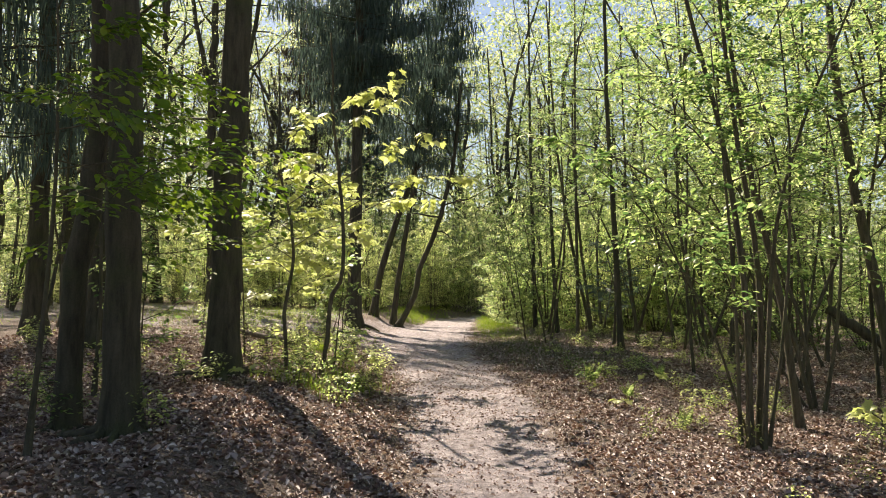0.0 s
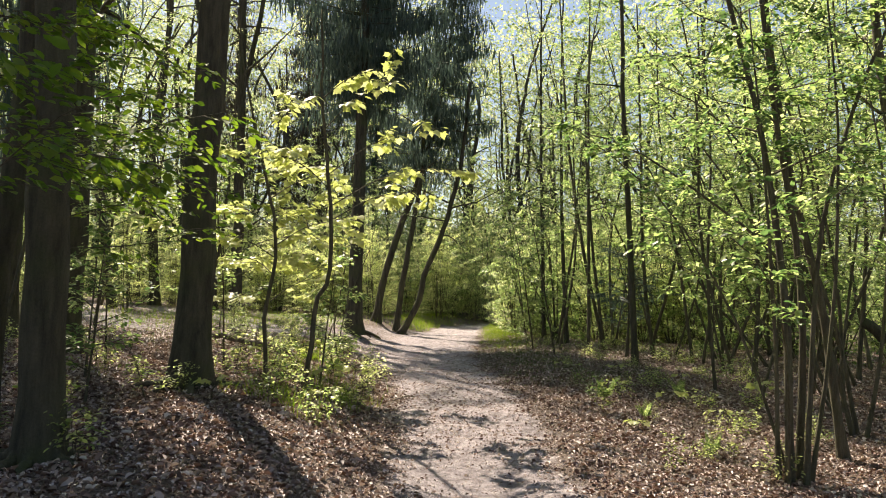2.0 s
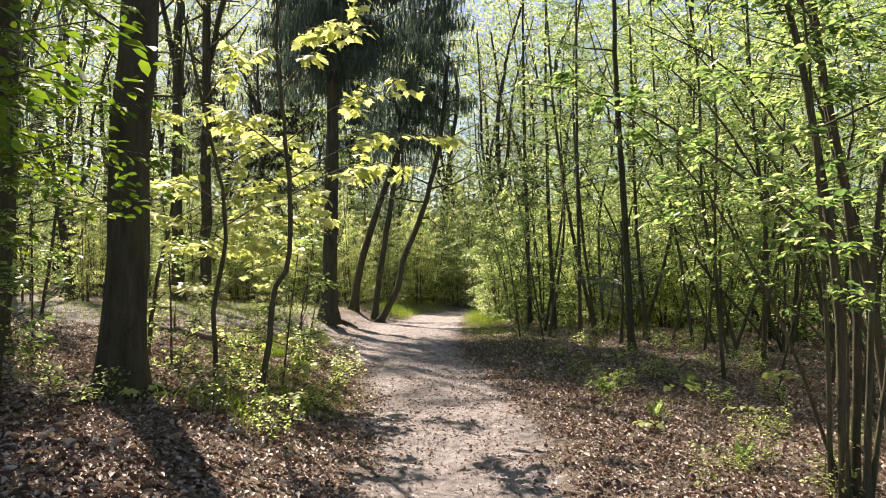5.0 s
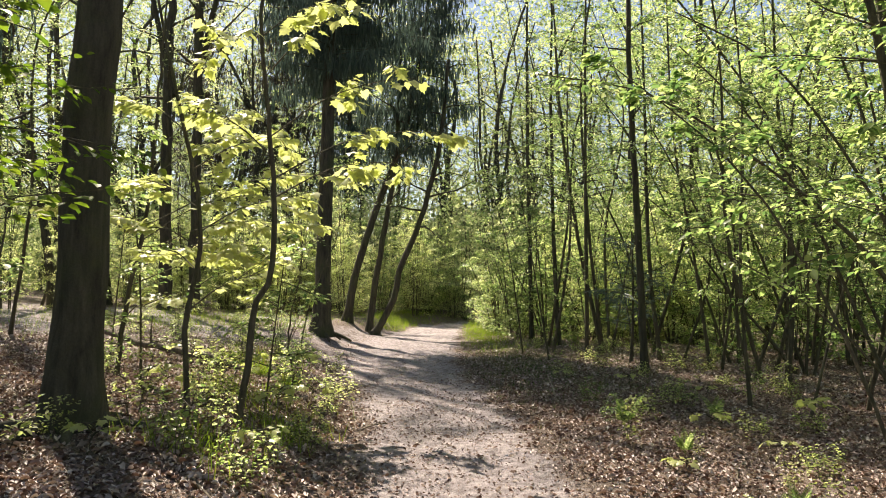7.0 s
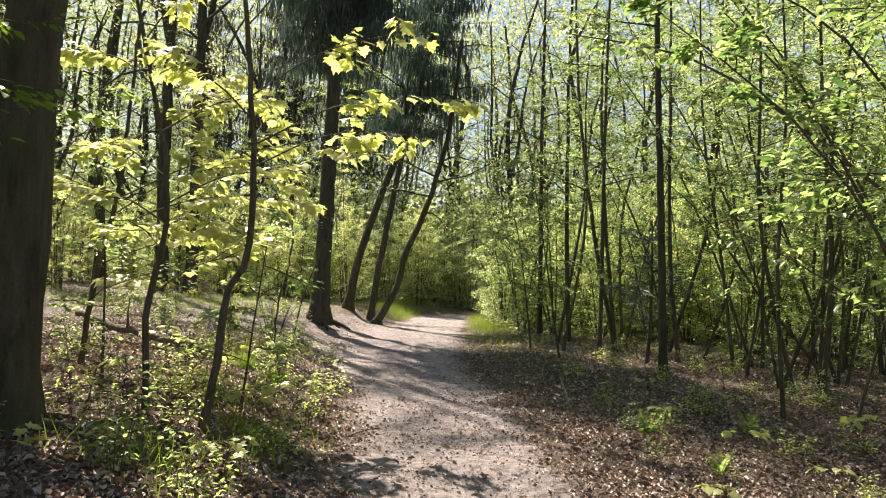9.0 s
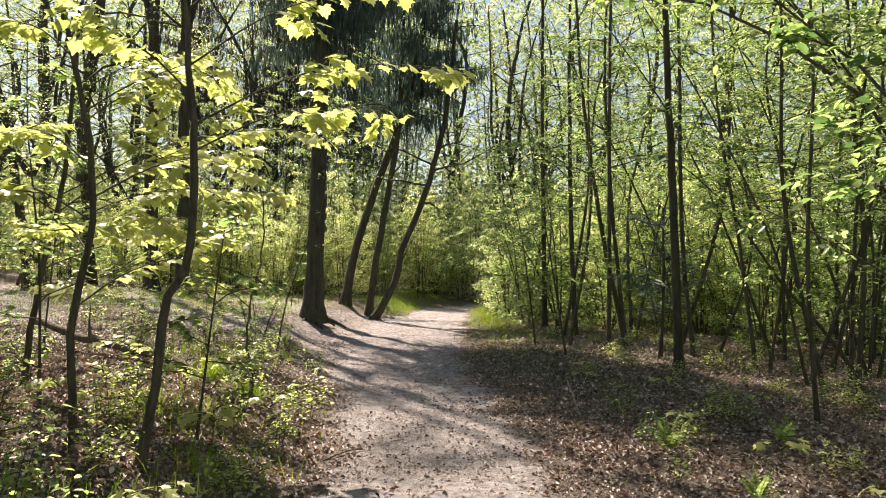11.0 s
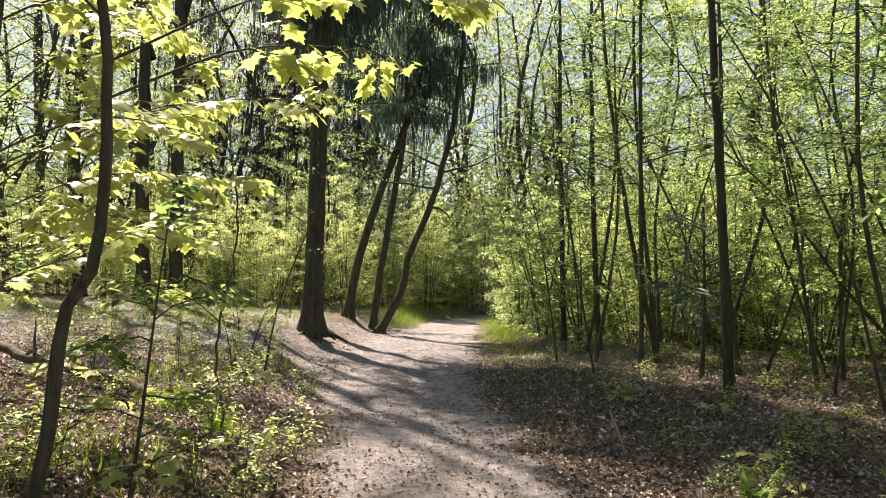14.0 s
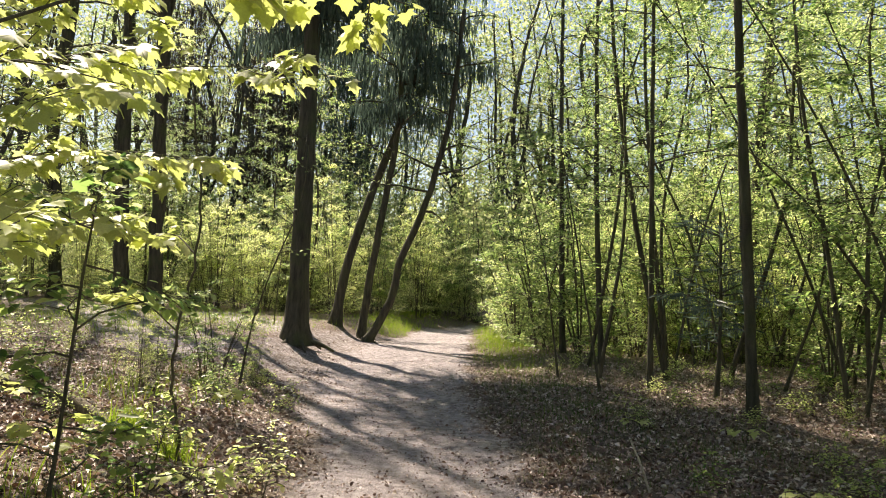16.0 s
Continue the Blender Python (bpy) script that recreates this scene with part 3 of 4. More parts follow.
for k in range(5):
    r = np.random.default_rng(400 + k)
    stems = []
    for s in range(5):
        a, sp, h = r.uniform(0, 6.28), r.uniform(0.5, 1.5), r.uniform(2.0, 4.2)
        x, y = math.cos(a), math.sin(a)
        stems.append(([(0.08 * x, 0.08 * y, 0), (0.35 * sp * x, 0.35 * sp * y, h * 0.45), (sp * x, sp * y, h)], 0.018, 0.005,
                      dict(low=0.02, count=8, reach=0.95, rise=0.4, twigs=6, per=13, size=0.072)))
    BUSH.append(tree("shrub", "bushy shrub with fresh yellow-green spring leaves", "shrub", stems, LEAF_BEECH, LEAF_KITE, BARK_YOUNG, "undergrowth shrubs",
                     flare=0.2, sides=5, seed=420 + k, at=(20 + 3 * k, -36)))


GOLD = []
for k in range(4):
    r = np.random.default_rng(450 + k)
    stems = []
    for s in range(8):
        a, sp, h = r.uniform(0, 6.28), r.uniform(0.2, 0.9), r.uniform(1.8, 4.6)
        x, y = math.cos(a), math.sin(a)
        stems.append(([(0.15 * x, 0.15 * y, 0), (0.5 * sp * x, 0.5 * sp * y, h * 0.5), (sp * x, sp * y, h)], 0.014, 0.004,
                      dict(low=0.05, count=9, reach=1.0, rise=0.4, twigs=7, per=12, size=0.054)))
    GOLD.append(tree("shrub", "upright shrub with fine twigs and yellow-green spring leaves", "shrub", stems, LEAF_SPRING, LEAF_KITE, BARK_YOUNG, "sunlit shrubs",
                     flare=0.2, sides=5, seed=460 + k, at=(40 + 3 * k, -36)))


def scatter(kinds, boxes, seed, size=(0.8, 1.2), tilt=3.0, clear=0.9, gap=0.5):
    rng = np.random.default_rng(seed)
    done = []
    for x0, x1, y0, y1, count in boxes:
        made = tries = 0
        while made < count and tries < count * 30:
            tries += 1
            x, y = rng.uniform(x0, x1), rng.uniform(y0, y1)
            if abs(x - path_mid(y)) < path_half(y) + clear or any((x - a) ** 2 + (y - b) ** 2 < gap * gap for a, b in done):
                continue
            done.append((x, y))
            plant(kinds[rng.integers(len(kinds))], x, y, rng.uniform(0, 360), rng.uniform(*size), (rng.normal() * tilt, rng.normal() * tilt))
            made += 1


scatter(YOUNG[3:], [(5, 14, 36, 46, 12), (9, 16, 10, 30, 18), (-14, -5, 38, 46, 8), (-19, -11, 10, 32, 10), (-6, 6, 50, 56, 8)], 50, (0.8, 1.3), 5.0, 1.2)
scatter(YOUNG[:3], [(5.4, 9, 14.5, 20, 12), (2.8, 10, 20, 30, 20), (6.4, 9, 8, 13, 6)], 51, (0.75, 1.15), 8.0, 1.2)
scatter(YOUNG[:3], [(-10, -7, 13, 20, 4), (-9, -5, 5, 12, 4)], 52, (0.6, 1.0), 5.0, 1.6)
scatter(BUSH, [(2.0, 9, 26, 42, 34), (6.5, 12, 17, 26, 9), (-15, -4, 40, 44, 8), (-5, 2, 40.5, 46, 9), (9, 16, 16, 40, 9), (-24, -14, 18, 45, 12)],
        53, (0.9, 1.6), 3.0, 0.6)
scatter(GOLD, [(-15, -3.6, 35.5, 44, 46), (-20, -12, 26, 36, 12), (-4.5, 1.5, 40.5, 45, 10), (1.9, 5.0, 29, 40, 12), (6, 14, 30, 42, 22), (4.5, 11, 25, 31, 12)], 54, (0.8, 1.35), 4.0, 0.6)


# ---------------------------------------------------------------- the distance
FAR = []
for k in range(4):
    r = np.random.default_rng(480 + k)
    hgt = 15 + 3 * k
    line = [(0, 0, 0), (0.4 * r.normal(), 0.3 * r.normal(), hgt * 0.35), (0.8 * r.normal(), 0.6 * r.normal(), hgt * 0.7), (1.2 * r.normal(), r.normal(), hgt)]
    FAR.append(tree("tree", "far woodland tree with thin haze-paled branches and sparse leaves", "tree",
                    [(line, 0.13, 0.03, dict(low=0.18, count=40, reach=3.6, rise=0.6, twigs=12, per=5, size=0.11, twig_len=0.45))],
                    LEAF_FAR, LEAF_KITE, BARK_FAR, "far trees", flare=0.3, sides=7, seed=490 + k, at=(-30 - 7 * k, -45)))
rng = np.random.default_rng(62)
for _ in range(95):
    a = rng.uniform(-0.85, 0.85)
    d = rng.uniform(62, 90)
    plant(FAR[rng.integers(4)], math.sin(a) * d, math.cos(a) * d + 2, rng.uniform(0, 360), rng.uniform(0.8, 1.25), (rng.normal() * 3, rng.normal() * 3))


def far_woods():
    rng = np.random.default_rng(61)
    b = Build()
    clumps = 12500
    a = rng.uniform(-1.2, 1.2, clumps)
    low = rng.random(clumps) < 0.36
    d = np.where(low, rng.uniform(47, 62, clumps), rng.uniform(62, 88, clumps))
    z = np.where(low, rng.uniform(0, 7.0, clumps), rng.beta(1.0, 1.0, clumps) * np.minimum(30, (d - 40) * 1.0))
    c = np.stack([np.sin(a) * d, np.cos(a) * d + 2, z + 0.4], -1)
    per = 40
    P = np.repeat(c, per, 0) + rng.normal(size=(clumps * per, 3)) * np.array([1.1, 1.1, 0.8])
    P[:, 2] = np.maximum(P[:, 2], 0.1)
    n = len(P)
    leaves(b, P, rng.normal(size=(n, 3)), rng.normal(size=(n, 3)) + np.array([0, 0, 0.7]), rng.uniform(0.6, 1.35, n) * np.where(np.repeat(low, per), 0.22, 0.31), LEAF_KITE)
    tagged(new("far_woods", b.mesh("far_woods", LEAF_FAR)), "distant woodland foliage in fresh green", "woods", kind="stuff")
    # the wood's far edge, a ragged green wall all round
    e = Build()
    m, rows = 420, 9
    ang = np.arange(m) / m * 2 * math.pi
    hgt = 10.5 + 2.5 * np.sin(ang * 9) + 1.6 * np.sin(ang * 23 + 1) + rng.normal(size=m) * 1.6
    R, A = np.meshgrid(np.linspace(0, 1, rows), np.arange(m), indexing="ij")
    rad = 97 + 3 * np.sin(A * 0.7) + rng.normal(size=A.shape) * 2.0
    v = np.stack([np.sin(ang)[A] * rad, np.cos(ang)[A] * rad, R * hgt[A] - 0.5], -1).reshape(-1, 3)
    i, j = np.meshgrid(np.arange(rows - 1), np.arange(m), indexing="ij")
    k = (j + 1) % m
    e.add(v, np.stack([i * m + j, i * m + k, (i + 1) * m + k, (i + 1) * m + j], -1).reshape(-1, 4))
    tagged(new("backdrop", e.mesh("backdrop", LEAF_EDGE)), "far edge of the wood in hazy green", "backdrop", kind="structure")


far_woods()

# ---------------------------------------------------------------- stems beside the path, right hand
def side(**k):
    base = dict(low=0.3, count=12, reach=1.5, rise=0.35, twigs=8, per=9, size=0.08)
    base.update(k)
    return base


MULTI = "many-stemmed shrub with slender brown stems and pale leaves"
tree("shrub", MULTI, "shrub",
     [([(-0.06, 0, 0), (-0.10, 0.05, 1.96), (-0.26, 0.1, 3.28), (-0.72, 0.1, 5.24), (-1.1, 0.2, 7.2)], 0.046, 0.014, side(count=16, low=0.42)),
      ([(0.08, 0.12, 0), (0.08, 0.12, 2.2), (-0.13, 0.15, 3.6), (-0.3, 0.2, 5.24), (-0.4, 0.3, 7.4)], 0.042, 0.013, side(count=14, low=0.42)),
      ([(0.06, -0.08, 0), (0.15, -0.03, 1.5), (0.26, 0, 2.6), (0.66, 0.1, 3.9), (1.2, 0.1, 5.2), (1.7, 0.2, 6.5)], 0.030, 0.01, side(count=14, low=0.42)),
      ([(-0.15, 0.04, 0), (-0.25, -0.1, 1.6), (-0.42, -0.3, 3.0), (-0.65, -0.5, 4.6)], 0.024, 0.007, side(count=12, low=0.5, reach=1.0)),
      ([(0.16, 0.05, 0), (0.36, 0.0, 1.7), (0.42, 0.0, 3.4), (0.3, 0.1, 5.6)], 0.024, 0.007, side(count=12, low=0.35)),
      ([(0.0, 0.1, 0), (-0.5, 0.4, 1.7), (-1.2, 0.6, 2.9), (-2.1, 0.8, 3.7)], 0.018, 0.004, side(count=10, low=0.55, reach=0.7)),
      ([(-0.1, -0.08, 0), (-0.4, -0.7, 1.5), (-0.95, -1.5, 2.15), (-1.3, -1.9, 2.3)], 0.014, 0.004, side(count=6, low=0.5, reach=0.5, twigs=4, per=7))],
     LEAF_BEECH, LEAF_OVAL, BARK_YOUNG, "stems beside the path", flare=0.25, sides=10, seed=71, at=(3.45, 8.9))
tree("sapling", "slim curved sapling beside a many-stemmed shrub", "sapling",
     [([(0, 0, 0), (-0.26, 0, 1.8), (-0.5, 0, 2.85), (-0.84, 0, 4.9), (-0.9, 0, 7.5)], 0.055, 0.015, side(count=16))],
     LEAF_BEECH, LEAF_OVAL, BARK_YOUNG, "stems beside the path", sides=10, seed=72, at=(4.4, 9.9), near=True)
tree("tree", "young tree with a curved dark stem above the litter", "tree",
     [([(0, 0, 0), (-0.25, 0, 1.6), (-0.8, 0, 4.6), (-1.0, 0, 7), (-1.0, 0, 11)], 0.09, 0.03, side(count=16, reach=2.0))],
     LEAF_BEECH, LEAF_OVAL, BARK_YOUNG, "stems beside the path", sides=10, seed=73, at=(6.8, 12.0), near=True)
SLIM = "slim upright young tree with dark bark"
for k, (x, y, h, a, b, c, r0) in enumerate([
    (3.96, 18.36, 12, -0.16, -0.36, -0.3, 0.074), (3.4, 21.2, 10, -0.04, -0.09, -0.1, 0.05), (4.05, 22.5, 10, -0.58, -1.06, -1.4, 0.055), (3.3, 24.7, 11,
    -0.16, -0.27, -0.3, 0.065), (2.9, 27.5, 12, -0.11, -0.22, -0.3, 0.075), (4.9, 20.6, 9, -0.26, -0.35, -0.5, 0.05), (5.3, 18.6, 8, -0.29, -0.71, -0.9,
    0.035), (2.45, 20.5, 4.2, -0.19, -0.42, -0.8, 0.02), (2.1, 22.6, 4.4, -0.15, -0.36, -0.9, 0.02), (5.9, 16.6, 8, 0.08, -0.13, -0.3, 0.045), (4.7, 15.2,
    7.5, -0.15, -0.11, -0.35, 0.03)]):
    line = [(0, 0, 0), (a, 0, h * 0.25), (b, 0, h * 0.55), (c, 0, h)]
    tree("sapling", SLIM, "sapling", [(line, r0, r0 * 0.35, side(count=13, low=0.34, reach=1.4, per=8))],
         LEAF_BEECH, LEAF_OVAL, BARK_OLD if r0 > 0.06 else BARK_YOUNG, "stems beside the path", flare=0.35, sides=10, seed=74 + k, at=(x, y), near=True)
tree("shrub", "arching hazel-like shrub with long bowed stems", "shrub",
     [([(0, 0, 0), (-0.6, 0, 0.8), (-1.25, 0, 1.5), (-1.95, 0, 2.46), (-2.5, 0, 3.1), (-3.2, 0, 3.65)], 0.036, 0.008, side(count=10, reach=0.9)),
      ([(0.2, 0.1, 0), (-0.3, 0.1, 1.4), (-0.9, 0.2, 3.0), (-1.6, 0.2, 4.6), (-2.2, 0.2, 6.0)], 0.034, 0.008, side(count=12, reach=1.2)),
      ([(0.1, -0.1, 0), (0.1, -0.2, 1.8), (-0.2, -0.3, 3.8), (-0.6, -0.4, 6.0)], 0.03, 0.008, side(count=12, reach=1.2)),
      ([(0.3, 0.0, 0), (0.6, 0, 1.8), (0.7, 0, 3.8), (1.2, 0, 6.0)], 0.03, 0.008, side(count=12, reach=1.2))],
     LEAF_BEECH, LEAF_OVAL, BARK_YOUNG, "stems beside the path", flare=0.2, sides=8, seed=90, at=(7.0, 18.6))
tree("shrub", "leafy hazel-like shrub with arching stems", "shrub",
     [([(0, 0, 0), (-0.5, 0.2, 1.4), (-1.2, 0.2, 2.9), (-2.1, 0.1, 4.2), (-2.9, 0, 4.9)], 0.032, 0.008, side(count=12, reach=1.1)),
      ([(0.1, 0, 0), (0.05, 0.1, 2.0), (-0.3, 0.2, 4.0), (-0.8, 0.2, 6.0)], 0.034, 0.008, side(count=14, reach=1.2)),
      ([(0, 0.1, 0), (0.4, 0.4, 2.0), (0.7, 0.5, 4.2), (0.8, 0.6, 6.2)], 0.03, 0.008, side(count=14, reach=1.2))],
     LEAF_BEECH, LEAF_OVAL, BARK_YOUNG, "stems beside the path", flare=0.2, sides=8, seed=91, at=(5.9, 13.2))

tree("shrub", "tall hazel shrub arching its long boughs over the litter", "shrub",
     [([(0, 0, 0), (-0.35, 0, 1.3), (-0.95, 0, 2.3), (-2.0, 0.1, 3.2), (-3.1, 0.1, 3.85), (-4.2, 0.2, 4.05)], 0.032, 0.005, side(count=16, low=0.4, reach=0.65, rise=0.1, twigs=4, per=5, size=0.08, droop=0.5)),
      ([(0.1, 0.1, 0), (-0.1, 0.3, 1.5), (-0.7, 0.5, 3.1), (-1.7, 0.6, 4.4), (-2.8, 0.7, 5.0)], 0.03, 0.006, side(count=14, low=0.35, reach=0.8, rise=0.15, twigs=5, per=6, size=0.075, droop=0.4)),
      ([(0.1, -0.1, 0), (0.35, -0.1, 1.6), (0.4, 0.0, 3.4), (0.1, 0.1, 5.4)], 0.03, 0.008, side(count=12, reach=1.2)),
      ([(0.0, 0.15, 0), (-0.7, 0.4, 1.2), (-1.6, 0.7, 2.0), (-2.5, 0.9, 2.5)], 0.02, 0.004, side(count=8, low=0.4, reach=0.5, rise=0.1, twigs=4, per=4, size=0.075, droop=0.4))],
     LEAF_BEECH, LEAF_OVAL, BARK_YOUNG, "stems beside the path", flare=0.2, sides=8, seed=92, at=(5.2, 11.3))
BOWED = "young tree bowed over in the thicket, with sparse side twigs"
for k, (x, y, h, a, b, c, r0) in enumerate([(6.6, 21.0, 7.0, -0.9, -2.1, -3.6, 0.03), (5.6, 17.4, 6.0, -0.5, -1.5, -2.6, 0.025), (7.6, 16.0, 7.0, -1.0, -2.4, -4.0, 0.03), (4.6, 24.0, 7.5, 0.5, 1.4, 2.6, 0.03),
                                            (6.0, 25.0, 8.0, -0.8, -2.2, -3.4, 0.035), (8.4, 19.0, 8.0, -0.6, -2.0, -3.8, 0.035), (5.2, 14.4, 5.0, 0.5, 1.3, 2.2, 0.022), (7.0, 23.0, 7.0, 0.6, 1.7, 3.0, 0.03)]):
    line = [(0, 0, 0), (a, 0.1, h * 0.35), (b, 0.2, h * 0.7), (c, 0.3, h)]
    tree("sapling", BOWED, "sapling", [(line, r0, r0 * 0.3, side(count=16, low=0.25, reach=1.2, rise=0.2, twigs=8, per=9, size=0.07))],
         LEAF_BEECH, LEAF_OVAL, BARK_YOUNG, "stems beside the path", flare=0.3, sides=8, seed=120 + k, at=(x, y))


# ---------------------------------------------------------------- maple saplings with large bright leaves
MAPLE_MESH = []
for k in range(4):
    b = Build()
    r = np.random.default_rng(500 + k)
    v, _, t = LEAF_MAPLE_SHAPE
    v = v.copy()
    v[:, 2] += 0.05 * np.sin(v[:, 0] * 7 + k) - 0.12 * k * v[:, 1] ** 2
    v[:, 0] *= r.uniform(0.9, 1.1)
    b.add(v, None, t)
    stalk = np.array([(0, -0.55, 0.06), (0, -0.2, 0.05), (0, 0.15, 0.0)])
    tube(b, stalk, (0.012, 0.010, 0.008), 3)
    MAPLE_MESH.append(b.mesh("leaf", LEAF_MAPLE))


def hang_leaf(parent, p, way, up, size, k):
    way = Vector(way).normalized()
    sd = way.cross(Vector(up)).normalized()
    nor = sd.cross(way)
    ob = new("leaf", MAPLE_MESH[k % 4])
    ob.parent = parent
    m = Matrix((sd, way, nor)).transposed().to_4x4()
    ob.matrix_basis = Matrix.Translation(p) @ m @ Matrix.Diagonal((size, size, size, 1))


def maple(label, stem, r0, r1, boughs, seed, size=0.115, pairs=12):
    """stem in world metres; a bough: height on the stem, its tip, how far the leaves hang, side shoots. Every leaf is a part."""
    rng = np.random.default_rng(seed)
    base = np.array([stem[0][0], stem[0][1], at_ground(stem[0][0], stem[0][1]) - 0.05])
    top = tagged(new("maple_sapling"), label, "sapling", "maple saplings")
    top.location = base
    stem = [(stem[0][0], stem[0][1], base[2])] + list(stem[1:])
    b = Build()
    c = curve(np.array(stem) - base, 26)
    c[1:-1] += rng.normal(size=(24, 3)) * 0.008
    trunk_mesh(b, c, r0, r1, 0.4, 10, rng, 0.04)
    part("trunk", b, BARK_YOUNG, top)
    for z0, tx, ty, tz, lower, twigs in boughs:
        foot = c[np.argmin(np.abs(c[:, 2] + base[2] - z0))]
        tip = np.array([tx, ty, tz]) - base
        arch = np.array([0, 0, 0.10 * np.linalg.norm(tip - foot)])
        ln = curve([foot, foot * 0.62 + tip * 0.38 + arch, foot * 0.25 + tip * 0.75 + arch * 0.7, tip], 9)
        n = 0
        shoots = [ln]
        for _ in range(twigs):
            q, bt = along(ln, rng.uniform(0.3, 0.9))
            shoots.append(wander(rng, q, bt + rng.normal(size=3) * np.array([0.8, 0.8, 0.2]), rng.uniform(0.25, 0.6), 3, 0.15, -0.02))
        for s, sh in enumerate(shoots):
            b = Build()
            tube(b, sh, np.linspace(0.008, 0.0025, 9) if s == 0 else np.linspace(0.005, 0.002, 4), 6 if s == 0 else 4)
            bough = part("bough" if s == 0 else "shoot", b, BARK_YOUNG, top)
            m = pairs if s == 0 else 6
            for j in range(m):
                g = (0.35 if s == 0 else 0.3) + 0.65 * (j + 1) / m
                q, bt = along(sh, min(g, 0.995))
                for sg in (-1, 1):
                    sd = unit(np.cross(bt, (0, 0, 1))) * sg
                    way = bt * 0.5 + sd * rng.uniform(0.5, 1.1) + np.array([0, 0, -lower * rng.uniform(0.1, 1.3)])
                    sz = size * rng.uniform(0.6, 1.3)
                    hang_leaf(bough, q + unit(way) * sz * 0.5, way, np.array([0, 0, 1]) + rng.normal(size=3) * 0.3, sz, n)
                    n += 1


maple("bent young maple with large bright yellow-green leaves",
      [(-1.9, 11.1, 0), (-1.80, 11.12, 1.0), (-1.73, 11.15, 1.55), (-1.64, 11.15, 1.70), (-1.60, 11.15, 1.92), (-1.62, 11.2, 2.6), (-1.74, 11.2, 3.6), (-1.85, 11.3, 5.4)], 0.036, 0.014,
      [(2.55, -0.2, 12.15, 3.02, 0.6, 4), (2.75, 0.15, 12.0, 3.36, 0.6, 4), (3.2, -0.2, 11.7, 3.9, 0.9, 3), (3.0, -2.4, 10.9, 3.4, 0.7, 3), (3.7,
       -0.7, 10.7, 4.3, 0.9, 3), (4.2, -1.0, 12.0, 4.8, 0.9, 3)], 601, 0.12, 7)
maple("slender young maple with bright leaves in layers",
      [(-2.4, 11.2, 0), (-2.45, 11.2, 1.2), (-2.35, 11.25, 2.2), (-2.5, 11.3, 3.0), (-2.8, 11.3, 4.2), (-3.0, 11.3, 5.4)], 0.03, 0.01,
      [(2.3, -1.4, 12.0, 2.6, 0.5, 4), (2.8, -1.5, 11.5, 3.2, 0.6, 4), (2.0, -3.2, 10.9, 2.3, 0.5, 3), (3.2, -3.5, 11.8, 3.6, 0.6, 4), (1.5, -1.75,
       11.8, 1.8, 0.5, 3), (3.6, -1.8, 10.8, 4.1, 0.7, 3), (1.7, -3.3, 12.3, 1.95, 0.3, 5), (2.4, -3.6, 12.0, 2.75, 0.3, 5)], 602, 0.105)
maple("young maple with sunlit yellow-green leaves in flat layers",
      [(-4.1, 13.6, 0), (-4.05, 13.7, 1.4), (-3.9, 13.8, 2.4), (-3.8, 13.8, 3.6), (-3.7, 13.8, 5.5)], 0.034, 0.012,
      [(2.0, -1.5, 13.8, 2.45, 0.5, 11), (2.5, -0.7, 13.9, 3.12, 0.6, 12), (1.6, -2.0, 14.3, 1.95, 0.5, 10), (3.0, -2.1, 13.4, 3.6, 0.6, 10), (2.3,
       -1.9, 13.2, 2.8, 0.5, 9), (1.8, -2.2, 13.3, 2.15, 0.5, 8), (3.4, -2.6, 14.5, 4.1, 0.6, 5), (2.2, -5.0, 13.2, 2.6, 0.5, 4), (1.3, -3.2, 13.0,
       1.5, 0.5, 4)], 603, 0.115, 14)
maple("thin young maple with a light crown beside a low branch",
      [(-2.0, 14.6, 0), (-2.1, 14.6, 1.0), (-1.95, 14.6, 2.0), (-2.1, 14.7, 3.2)], 0.014, 0.006,
      [(1.3, -2.9, 15.0, 1.5, 0.4, 3), (1.8, -2.6, 15.3, 2.0, 0.4, 3)], 604, 0.09)

def little_maple(x, y, hgt, size, seed, shoots=3):
    """A knee-high maple seedling whose few leaves can be told apart."""
    r = np.random.default_rng(seed)
    g = at_ground(x, y)
    boughs = []
    for k in range(shoots):
        a = k / shoots * 6.283 + r.uniform(0, 1.5)
        z = g + hgt * (0.6 + 0.4 * k / shoots)
        d = 0.10 + 0.35 * hgt * r.random()
        boughs.append((z, x + d * math.cos(a), y + d * math.sin(a), z + 0.04, 0.35, 0))
    maple("small maple seedling with pale green leaves in the litter", [(x, y, 0), (x + 0.02, y, g + hgt * 0.5), (x + 0.03, y + 0.01, g + hgt * 1.02)], 0.005, 0.0025, boughs, seed, size, 2)


